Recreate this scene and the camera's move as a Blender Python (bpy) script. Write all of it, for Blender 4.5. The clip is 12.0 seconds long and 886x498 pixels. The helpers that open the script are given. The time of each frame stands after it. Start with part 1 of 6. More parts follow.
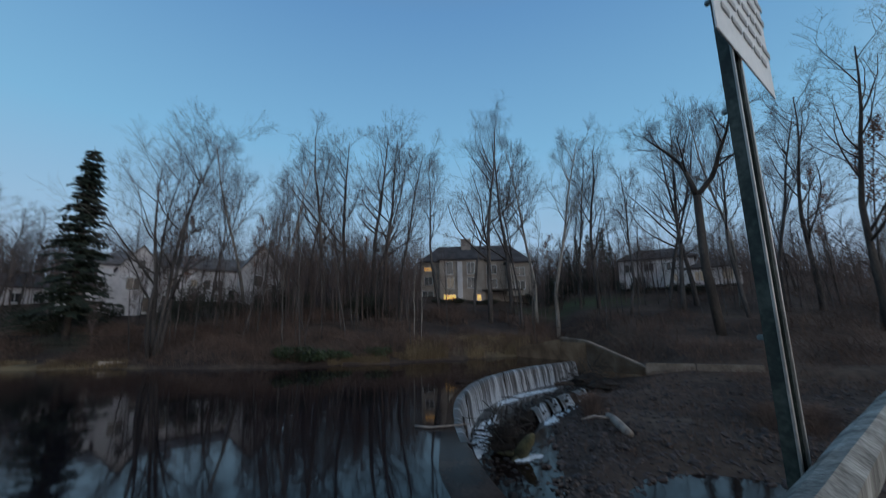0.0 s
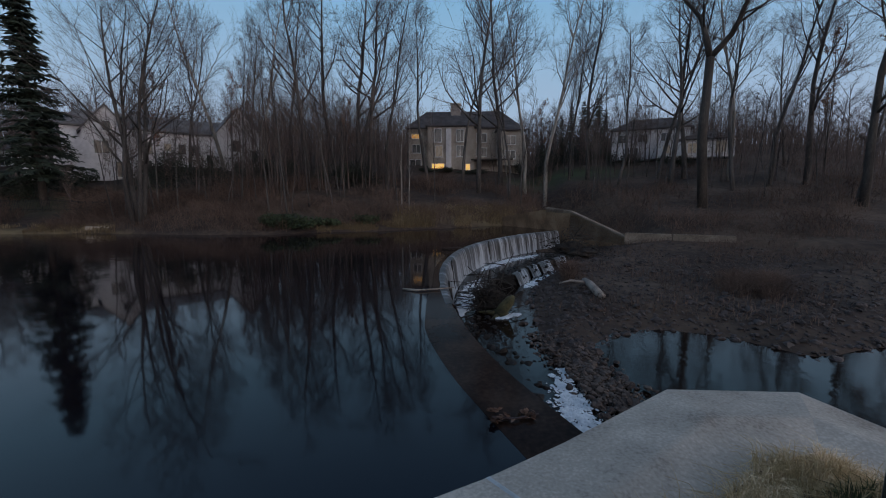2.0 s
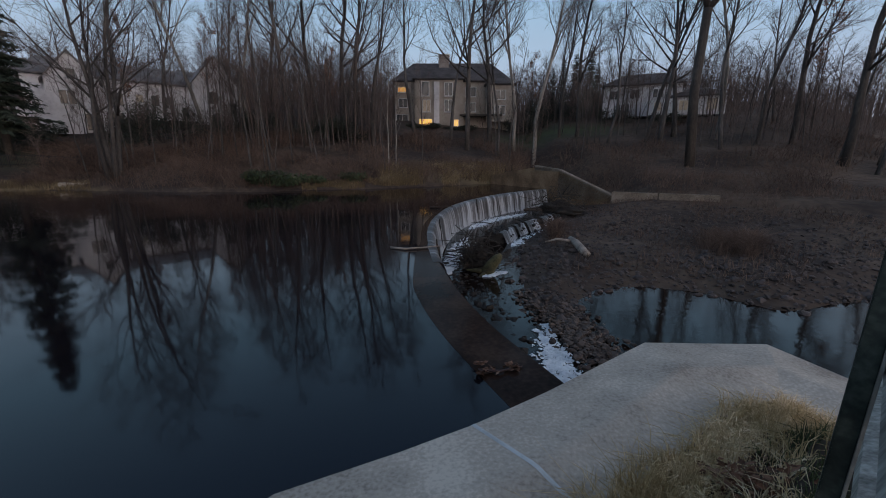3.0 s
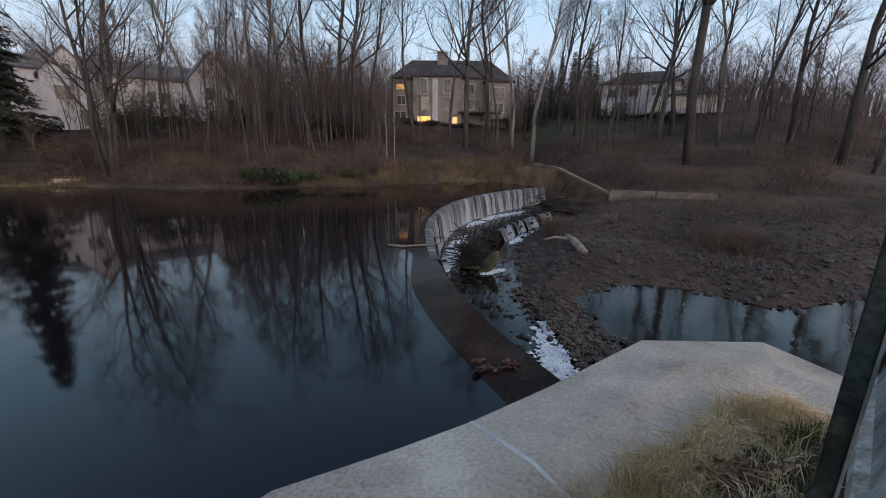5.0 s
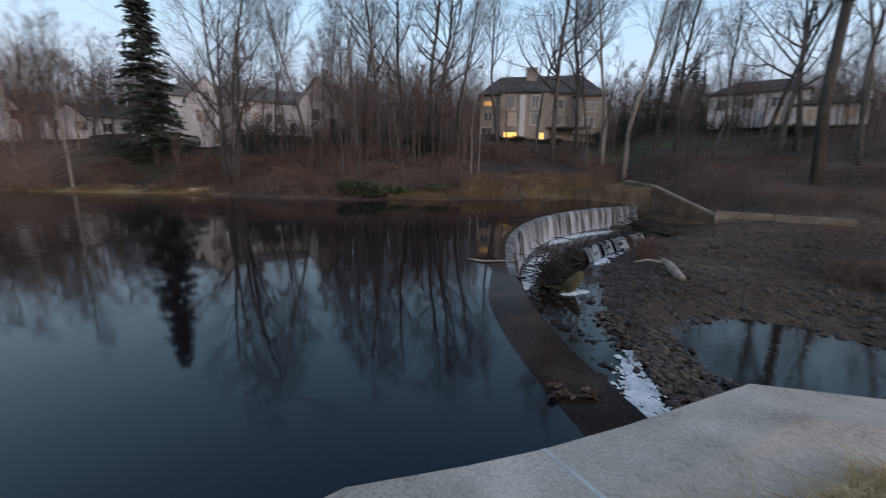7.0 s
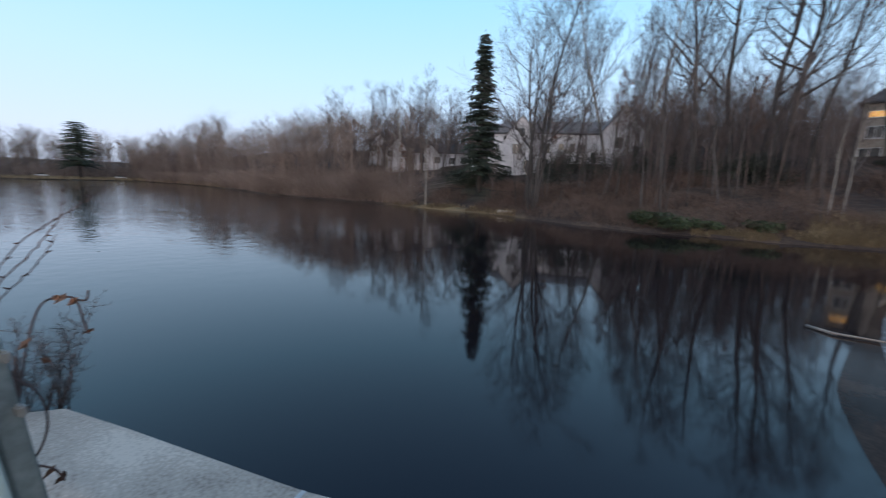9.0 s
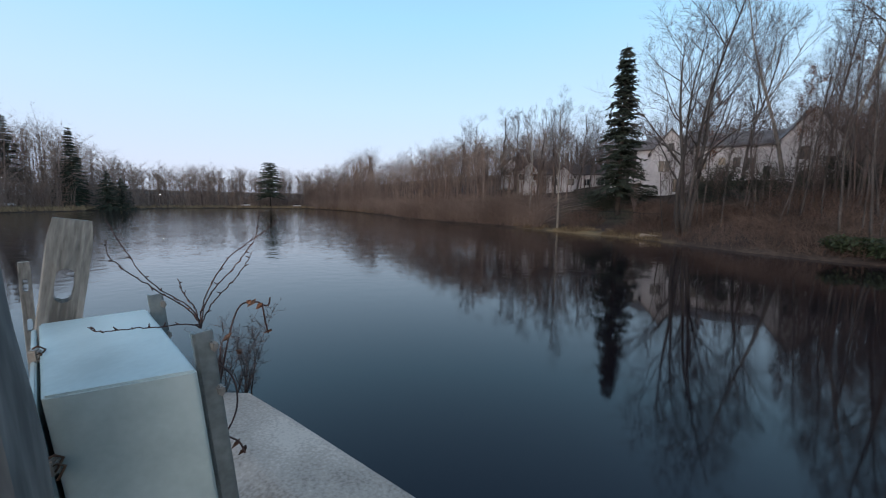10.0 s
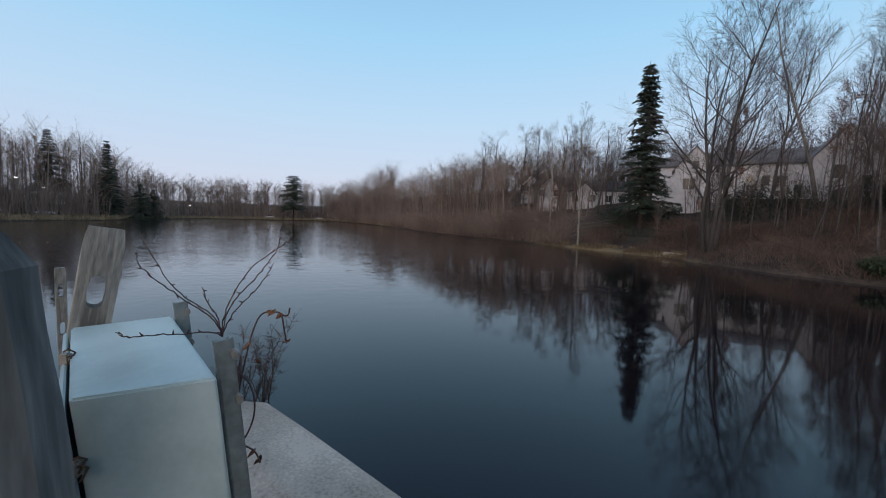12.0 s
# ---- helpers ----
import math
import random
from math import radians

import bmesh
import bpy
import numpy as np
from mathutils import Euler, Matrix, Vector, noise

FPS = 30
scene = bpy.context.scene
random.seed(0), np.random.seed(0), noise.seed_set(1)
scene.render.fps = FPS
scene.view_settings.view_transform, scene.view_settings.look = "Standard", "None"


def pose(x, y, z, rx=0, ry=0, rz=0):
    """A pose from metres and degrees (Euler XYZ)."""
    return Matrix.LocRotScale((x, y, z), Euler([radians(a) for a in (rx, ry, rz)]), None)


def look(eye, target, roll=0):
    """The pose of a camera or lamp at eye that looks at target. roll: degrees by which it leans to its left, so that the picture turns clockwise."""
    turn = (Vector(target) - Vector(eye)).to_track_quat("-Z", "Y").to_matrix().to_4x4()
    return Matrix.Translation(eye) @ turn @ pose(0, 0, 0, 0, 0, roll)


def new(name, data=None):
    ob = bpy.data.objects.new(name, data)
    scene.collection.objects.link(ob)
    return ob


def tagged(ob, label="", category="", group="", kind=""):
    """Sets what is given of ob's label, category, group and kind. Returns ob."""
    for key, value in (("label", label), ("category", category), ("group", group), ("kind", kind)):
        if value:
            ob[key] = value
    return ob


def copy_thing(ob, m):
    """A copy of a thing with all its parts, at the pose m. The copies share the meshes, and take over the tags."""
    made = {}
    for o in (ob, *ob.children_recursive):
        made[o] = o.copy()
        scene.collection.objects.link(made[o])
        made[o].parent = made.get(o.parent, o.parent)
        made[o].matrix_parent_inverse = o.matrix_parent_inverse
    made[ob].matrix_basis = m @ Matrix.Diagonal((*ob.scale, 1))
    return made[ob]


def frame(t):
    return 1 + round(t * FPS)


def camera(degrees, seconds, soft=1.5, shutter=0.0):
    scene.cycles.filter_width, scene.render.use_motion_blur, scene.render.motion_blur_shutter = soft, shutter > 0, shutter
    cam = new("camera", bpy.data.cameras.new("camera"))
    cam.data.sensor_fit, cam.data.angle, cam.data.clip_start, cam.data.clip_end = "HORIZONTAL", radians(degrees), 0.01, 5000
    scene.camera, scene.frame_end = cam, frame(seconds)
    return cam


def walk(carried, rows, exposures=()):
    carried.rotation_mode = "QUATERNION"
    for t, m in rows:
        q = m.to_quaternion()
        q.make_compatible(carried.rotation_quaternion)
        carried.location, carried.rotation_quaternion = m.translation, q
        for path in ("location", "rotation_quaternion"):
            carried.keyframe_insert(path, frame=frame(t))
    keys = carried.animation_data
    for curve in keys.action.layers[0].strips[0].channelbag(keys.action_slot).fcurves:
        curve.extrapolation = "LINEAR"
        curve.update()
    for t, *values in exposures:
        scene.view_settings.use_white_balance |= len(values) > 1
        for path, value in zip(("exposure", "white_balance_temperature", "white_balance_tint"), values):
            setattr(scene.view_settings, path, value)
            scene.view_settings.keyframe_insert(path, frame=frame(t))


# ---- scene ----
# The eye stands over a split-rail fence on a dam; y points across the pond, z = 0 is the pond's level.
cam = camera(96.5, 12.0, soft=1.0, shutter=0.4)
EYE = 3.5
# seconds, x, y, z, yaw to the left, pitch, roll
ROWS = [
    (0.0, 0.0, -0.47, 3.5, 3.55, 10.62, -0.88),
    (0.5, 0.0, -0.25, 3.5, 0.4, 3.0, 0.22),
    (1.0, 0.0, 0.0, 3.5, 7.3, -0.75, 0.22),
    (1.5, 0.0, 0.0, 3.5, 4.28, -6.84, 0.39),
    (2.0, 0.0, 0.0, 3.5, 2.0, -8.15, -0.16),
    (2.5, 0.0, 0.0, 3.5, 1.2, -11.95, -0.4),
    (3.0, 0.0, 0.0, 3.5, 0.2, -14.15, 0.25),
    (5.0, 0.0, 0.0, 3.5, -0.1, -14.5, 0.48),
    (5.5, 0.0, 0.0, 3.5, 0.4, -14.62, 0.7),
    (6.0, 0.0, 0.0, 3.5, 0.32, -14.72, 0.8),
    (6.5, 0.0, 0.0, 3.5, 3.65, -13.5, 0.5),
    (6.7, 0.0, 0.0, 3.5, 6.6, -12.9, 0.5),
    (8.3, 0.0, 0.0, 3.5, 37.2, -10.9, 2.3),
    (8.5, 0.0, 0.0, 3.5, 41.1, -10.52, 2.28),
    (9.0, 0.0, 0.0, 3.5, 51.9, -9.46, 1.73),
    (9.5, 0.0, 0.0, 3.5, 63.5, -7.9, 1.07),
    (10.0, 0.0, 0.0, 3.5, 70.7, -6.48, 0.64),
    (10.5, 0.0, 0.0, 3.5, 72.05, -6.24, 0.88),
    (11.0, 0.0, 0.0, 3.5, 72.4, -6.35, 1.09),
    (11.5, 0.0, 0.0, 3.5, 72.25, -5.62, 1.24),
    (12.0, 0.0, 0.0, 3.5, 73.42, -4.45, 1.5),
]
EXPOSURES = [(0.0, -0.46, 5750, 3), (0.5, -0.6, 5800, 3), (1.5, -0.6, 6000, 9), (2.5, -0.38, 6300, 13), (3.2, -0.3, 6550, 14), (4.8, 0.26, 6950, 15), (6.5, 0.34, 6900, 15), (8.5, 0.46, 6050, 10), (9.2, 0.45, 6100, 9), (10.5, 0.26, 6550, 11), (12.0, 0.12, 6550, 11)]


def eye_pose(x, y, z, yaw, pitch, roll):
    a, b = radians(yaw), radians(pitch)
    way = Vector((-math.sin(a) * math.cos(b), math.cos(a) * math.cos(b), math.sin(b)))
    eye = Vector((x, y, z))
    return look(eye, eye + way, roll)


walk(cam, [(r[0], eye_pose(*r[1:])) for r in ROWS], EXPOSURES)

# ---- world: a clear sky after sunset ----
SUN_AZ, SUN_EL = 135.0, 3.0
world = bpy.data.worlds.new("dusk_sky")
scene.world = world
world.use_nodes = True
wn, wl = world.node_tree.nodes, world.node_tree.links
wn.clear()
w_out = wn.new("ShaderNodeOutputWorld")
w_bg = wn.new("ShaderNodeBackground")
w_co = wn.new("ShaderNodeTexCoord")
w_sep = wn.new("ShaderNodeSeparateXYZ")
w_ramp = wn.new("ShaderNodeValToRGB")
w_glow = wn.new("ShaderNodeVectorMath")
w_gramp = wn.new("ShaderNodeValToRGB")
w_low = wn.new("ShaderNodeValToRGB")
w_mul = wn.new("ShaderNodeMath")
w_mix = wn.new("ShaderNodeMix")
w_sky = wn.new("ShaderNodeTexSky")
w_add = wn.new("ShaderNodeMix")
w_sky.sky_type, w_sky.sun_disc = "NISHITA", False
w_sky.sun_elevation, w_sky.sun_rotation = radians(SUN_EL), radians(SUN_AZ)
for node, stops in (
    (w_ramp, [(0.0, (0.40, 0.47, 0.60)), (0.08, (0.47, 0.56, 0.73)), (0.22, (0.39, 0.58, 0.78)), (0.40, (0.27, 0.55, 0.80)), (0.66, (0.18, 0.37, 0.65)), (0.88, (0.19, 0.23, 0.31))]),
    (w_gramp, [(0.0, (0.04, 0.04, 0.04)), (0.18, (0.2, 0.2, 0.2)), (0.95, (1, 1, 1))]),
    (w_low, [(0.0, (1, 1, 1)), (0.25, (0.75, 0.75, 0.75)), (0.75, (0, 0, 0))]),
):
    el = node.color_ramp.elements
    while len(el) < len(stops):
        el.new(0.5)
    for e, (p, c) in zip(el, stops):
        e.position, e.color = p, (*c, 1)
w_glow.operation = "DOT_PRODUCT"
w_glow.inputs[1].default_value = (math.sin(radians(SUN_AZ)), math.cos(radians(SUN_AZ)), 0)
w_mul.operation = "MULTIPLY"
w_mix.data_type = w_add.data_type = "RGBA"
w_add.blend_type = "ADD"
wl.new(w_co.outputs["Generated"], w_sep.inputs[0])
wl.new(w_co.outputs["Generated"], w_glow.inputs[0])
wl.new(w_sep.outputs[2], w_ramp.inputs[0])
wl.new(w_sep.outputs[2], w_low.inputs[0])
wl.new(w_glow.outputs["Value"], w_gramp.inputs[0])
wl.new(w_gramp.outputs[0], w_mul.inputs[0])
wl.new(w_low.outputs[0], w_mul.inputs[1])
wl.new(w_mul.outputs[0], w_mix.inputs[0])
wl.new(w_ramp.outputs[0], w_mix.inputs[6])
w_mix.inputs[7].default_value = (2.3, 1.95, 1.75, 1)
w_add.inputs[0].default_value = 0.02
wl.new(w_mix.outputs[2], w_add.inputs[6])
wl.new(w_sky.outputs[0], w_add.inputs[7])
wl.new(w_add.outputs[2], w_bg.inputs[0])
wl.new(w_bg.outputs[0], w_out.inputs[0])
w_bg.inputs[1].default_value = 1.0

sun = new("sun", bpy.data.lights.new("sun", "SUN"))
sun.data.energy, sun.data.angle, sun.data.color = 0.32, radians(60), (1.0, 0.88, 0.8)
sun.matrix_world = look((40, 30, 60), Vector((40, 30, 60)) - Vector((math.sin(radians(SUN_AZ)), math.cos(radians(SUN_AZ)), math.tan(radians(14)))))


# ---- materials ----
def material(name, colours, rough=0.8, scale=3.0, fine=30.0, bump=0.3, metal=0.0, spec=0.4, depth=0.02, stretch=(1, 1, 1), random_shift=0.0, grain=0.35):
    """Two scales of noise run through a ramp of colours, with fine relief."""
    m = bpy.data.materials.new(name)
    m.use_nodes = True
    n, k = m.node_tree.nodes, m.node_tree.links
    b = n["Principled BSDF"]
    co = n.new("ShaderNodeTexCoord")
    mp = n.new("ShaderNodeMapping")
    mp.inputs["Scale"].default_value = stretch
    k.new(co.outputs["Object"], mp.inputs[0])
    big, small = n.new("ShaderNodeTexNoise"), n.new("ShaderNodeTexNoise")
    big.inputs["Scale"].default_value, small.inputs["Scale"].default_value = scale, fine
    big.inputs["Detail"].default_value, small.inputs["Detail"].default_value = 4, 3
    k.new(mp.outputs[0], big.inputs[0])
    k.new(mp.outputs[0], small.inputs[0])
    mix = n.new("ShaderNodeMath")
    mix.operation = "MULTIPLY_ADD"
    mix.inputs[1].default_value = grain
    sc = n.new("ShaderNodeMath")
    sc.operation = "MULTIPLY"
    sc.inputs[1].default_value = 1 - grain
    k.new(big.outputs[0], sc.inputs[0])
    k.new(small.outputs[0], mix.inputs[0])
    k.new(sc.outputs[0], mix.inputs[2])
    last = mix
    if random_shift:
        info = n.new("ShaderNodeObjectInfo")
        isl = n.new("ShaderNodeNewGeometry")
        for out in (info.outputs["Random"], isl.outputs["Random Per Island"]):
            a = n.new("ShaderNodeMath")
            a.operation = "MULTIPLY_ADD"
            a.inputs[1].default_value = random_shift
            k.new(out, a.inputs[0])
            k.new(last.outputs[0], a.inputs[2])
            s = n.new("ShaderNodeMath")
            s.operation = "SUBTRACT"
            s.inputs[1].default_value = random_shift / 2
            k.new(a.outputs[0], s.inputs[0])
            last = s
    ramp = n.new("ShaderNodeValToRGB")
    el = ramp.color_ramp.elements
    while len(el) < len(colours):
        el.new(0.5)
    for i, (e, c) in enumerate(zip(el, colours)):
        e.position, e.color = 0.37 + 0.26 * i / max(1, len(colours) - 1), (*c, 1)
    k.new(last.outputs[0], ramp.inputs[0])
    k.new(ramp.outputs[0], b.inputs["Base Color"])
    bp = n.new("ShaderNodeBump")
    bp.inputs["Strength"].default_value, bp.inputs["Distance"].default_value = bump, depth
    k.new(small.outputs[0], bp.inputs["Height"])
    k.new(bp.outputs[0], b.inputs["Normal"])
    b.inputs["Roughness"].default_value, b.inputs["Metallic"].default_value = rough, metal
    b.inputs["Specular IOR Level"].default_value = spec
    return m


def glow(name, colour, strength):
    m = bpy.data.materials.new(name)
    m.use_nodes = True
    b = m.node_tree.nodes["Principled BSDF"]
    b.inputs["Base Color"].default_value = (*colour, 1)
    b.inputs["Emission Color"].default_value = (*colour, 1)
    b.inputs["Emission Strength"].default_value = strength
    return m


M_BARK = material("grey_brown_bark", [(0.036, 0.031, 0.029), (0.071, 0.063, 0.059), (0.128, 0.114, 0.106)], 0.9, 1.5, 14, 0.5, stretch=(1, 1, 0.25), random_shift=0.1)
M_BARK_PALE = material("pale_bark", [(0.14, 0.125, 0.11), (0.25, 0.225, 0.2), (0.36, 0.335, 0.3)], 0.9, 1.2, 10, 0.4, stretch=(1, 1, 0.3), random_shift=0.1)
M_BARK_DARK = material("dark_bark", [(0.03, 0.025, 0.022), (0.055, 0.046, 0.04), (0.09, 0.075, 0.065)], 0.92, 1.5, 14, 0.5, stretch=(1, 1, 0.25))
M_TWIG = material("twigs", [(0.055, 0.044, 0.042), (0.095, 0.078, 0.074), (0.145, 0.12, 0.115)], 0.9, 0.6, 5, 0.0, random_shift=0.12)
M_TWIG_RED = material("russet_twigs", [(0.055, 0.04, 0.036), (0.094, 0.07, 0.062), (0.15, 0.115, 0.1)], 0.9, 0.3, 4, 0.0, random_shift=0.15)
# lighter copy of the russet twigs: light on the shore woods put into colour
M_TWIG_LIT = material("lit_russet_twigs", [(0.105, 0.076, 0.062), (0.172, 0.126, 0.103), (0.26, 0.2, 0.168)], 0.9, 0.12, 2, 0.0, random_shift=0.15)
M_NEEDLE = material("spruce_needles", [(0.016, 0.024, 0.016), (0.031, 0.043, 0.029), (0.052, 0.066, 0.045)], 0.8, 0.8, 6, 0.0, random_shift=0.15)
M_HEDGE = material("evergreen_leaves", [(0.012, 0.018, 0.012), (0.025, 0.034, 0.022), (0.045, 0.052, 0.035)], 0.7, 0.8, 6, 0.0, random_shift=0.2)
M_GREEN = material("green_shrub_leaves", [(0.022, 0.034, 0.014), (0.04, 0.058, 0.024), (0.07, 0.09, 0.04)], 0.6, 0.8, 6, 0.0, random_shift=0.2)
M_STRAW = material("dry_grass", [(0.40, 0.285, 0.14), (0.65, 0.485, 0.28), (0.88, 0.71, 0.5)], 0.8, 1.0, 8, 0.0, random_shift=0.2)
M_BRUSH = material("tangled_brush", [(0.046, 0.029, 0.023), (0.088, 0.058, 0.045), (0.145, 0.1, 0.077)], 0.9, 0.3, 4, 0.0, random_shift=0.2)
M_REED = material("russet_reeds", [(0.12, 0.085, 0.045), (0.21, 0.155, 0.088), (0.32, 0.245, 0.15)], 0.85, 0.4, 5, 0.0, random_shift=0.2)
M_GRASS = material("green_grass", [(0.04, 0.055, 0.02), (0.075, 0.095, 0.035), (0.13, 0.14, 0.06)], 0.7, 1.0, 8, 0.0, random_shift=0.2)
M_LEAF = material("dead_leaves", [(0.08, 0.034, 0.018), (0.16, 0.07, 0.038), (0.25, 0.13, 0.08)], 0.8, 2, 12, 0.2, random_shift=0.2)
M_CONC = material("weathered_concrete", [(0.27, 0.227, 0.186), (0.4, 0.343, 0.286), (0.468, 0.402, 0.336), (0.6, 0.522, 0.44)], 0.85, 1.3, 30, 0.5, depth=0.006, grain=0.4)
M_CONC_DARK = material("stained_concrete", [(0.09, 0.068, 0.052), (0.16, 0.124, 0.096), (0.25, 0.2, 0.158)], 0.85, 0.7, 9, 0.4, depth=0.02)
M_OCHRE = material("ochre_stained_concrete", [(0.1, 0.062, 0.035), (0.17, 0.108, 0.062), (0.25, 0.17, 0.105)], 0.85, 0.7, 9, 0.4, depth=0.02)
M_COPING = material("weathered_coping", [(0.11, 0.085, 0.065), (0.175, 0.14, 0.108), (0.25, 0.205, 0.165)], 0.85, 0.9, 9, 0.4, depth=0.02)
M_SPIT = material("rusty_brown_stones", [(0.024, 0.015, 0.012), (0.05, 0.033, 0.026), (0.1, 0.074, 0.06)], 0.8, 2.0, 14, 0.4, random_shift=0.35)
M_CAULK = material("joint_sealant", [(0.42, 0.43, 0.43), (0.55, 0.56, 0.56)], 0.6, 6, 40, 0.2, depth=0.003)
M_SILL = material("wet_weir_concrete", [(0.016, 0.009, 0.007), (0.031, 0.017, 0.012), (0.055, 0.032, 0.022)], 0.12, 0.9, 12, 0.06, spec=0.03, depth=0.01)
M_ROCK = material("river_stones", [(0.013, 0.009, 0.008), (0.031, 0.022, 0.0195), (0.072, 0.055, 0.05)], 0.75, 2.0, 14, 0.4, random_shift=0.35)
M_DEBRIS = material("wet_driftwood", [(0.009, 0.007, 0.006), (0.019, 0.014, 0.011), (0.038, 0.028, 0.021)], 0.75, 2, 14, 0.4, random_shift=0.2)
M_MOSS = material("mossy_stump", [(0.03, 0.028, 0.014), (0.07, 0.064, 0.03), (0.12, 0.10, 0.05)], 0.9, 3, 16, 0.5)
M_LOG = material("bleached_log", [(0.16, 0.13, 0.11), (0.25, 0.21, 0.18), (0.34, 0.29, 0.25)], 0.85, 2, 20, 0.4, stretch=(1, 1, 0.3))
M_POST = material("weathered_rail_wood", [(0.11, 0.106, 0.094), (0.25, 0.243, 0.218), (0.42, 0.41, 0.375)], 0.9, 7, 70, 0.9, stretch=(1, 1, 0.14), depth=0.006)
# darker copy of the rail wood; the near post's shaded side is in its colour
M_POSTSHADE = material("shaded_weathered_wood", [(0.05, 0.05, 0.05), (0.13, 0.128, 0.122), (0.26, 0.25, 0.235)], 0.9, 5, 26, 0.7, stretch=(1, 1, 0.14), depth=0.006)
M_STEEL = material("galvanised_cabinet", [(0.33, 0.42, 0.425), (0.43, 0.54, 0.54), (0.51, 0.62, 0.615)], 0.42, 1.6, 45, 0.05, metal=0.1, depth=0.002, grain=0.1)
M_CHANNEL = material("galvanised_post", [(0.14, 0.165, 0.17), (0.20, 0.235, 0.24), (0.27, 0.31, 0.31)], 0.5, 4, 40, 0.1, metal=0.5, depth=0.002)
M_GREENPOST = material("dark_green_painted_steel", [(0.01, 0.014, 0.012), (0.028, 0.037, 0.031), (0.075, 0.085, 0.07)], 0.5, 9, 60, 0.15, metal=0.2, depth=0.002)
M_EDGE = material("bare_steel_edge", [(0.25, 0.24, 0.22), (0.4, 0.38, 0.35)], 0.45, 9, 60, 0.1, metal=0.6, depth=0.002)
M_SIGN = material("white_sign_sheet", [(0.62, 0.63, 0.62), (0.72, 0.73, 0.72), (0.8, 0.8, 0.79)], 0.5, 3, 30, 0.05, depth=0.002)
M_PRINT = material("sign_print", [(0.3, 0.3, 0.29), (0.4, 0.4, 0.39)], 0.6, 5, 30, 0.0)
M_RUST = material("rusty_wire", [(0.03, 0.02, 0.016), (0.07, 0.04, 0.028), (0.12, 0.07, 0.045)], 0.7, 9, 60, 0.2)
M_VINE = material("bramble_cane", [(0.03, 0.016, 0.014), (0.065, 0.033, 0.028), (0.12, 0.065, 0.052)], 0.65, 12, 70, 0.2)
M_STUCCO = material("pale_stucco", [(0.58, 0.56, 0.57), (0.7, 0.68, 0.69), (0.8, 0.78, 0.79)], 0.9, 0.35, 2.2, 0.1)
M_BEIGE = material("beige_siding", [(0.30, 0.26, 0.22), (0.37, 0.325, 0.28), (0.44, 0.39, 0.34)], 0.9, 0.5, 5, 0.1)
M_ROOF = material("dark_roof_shingles", [(0.045, 0.04, 0.04), (0.075, 0.065, 0.064), (0.11, 0.098, 0.095)], 0.9, 0.7, 8, 0.3)
M_ROOF_PALE = material("weathered_roof_shingles", [(0.10, 0.09, 0.088), (0.16, 0.145, 0.14), (0.22, 0.2, 0.195)], 0.9, 0.6, 6, 0.3)
M_TRIM = material("white_trim", [(0.6, 0.6, 0.6), (0.72, 0.72, 0.72)], 0.6, 1, 9, 0.05)
M_BRICK = material("chimney_masonry", [(0.22, 0.18, 0.15), (0.32, 0.27, 0.24), (0.4, 0.35, 0.31)], 0.9, 1.2, 9, 0.3)
M_PANE = material("window_glass", [(0.03, 0.035, 0.04), (0.05, 0.055, 0.06)], 0.08, 0.5, 3, 0.0, spec=0.7)
M_LIT = glow("lit_window", (1.0, 0.55, 0.13), 1.2)
M_LITPALE = glow("dim_lit_window", (0.55, 0.45, 0.33), 0.05)
M_AMBER = glow("amber_window", (1.0, 0.5, 0.12), 0.55)
M_LAMP = glow("street_lamp_light", (1.0, 0.9, 0.78), 9.0)
M_CAR = material("white_car_paint", [(0.6, 0.62, 0.64), (0.7, 0.71, 0.72)], 0.25, 1, 9, 0.0)
M_RUBBER = material("black_rubber", [(0.015, 0.015, 0.015), (0.03, 0.03, 0.03)], 0.8, 5, 30, 0.1)


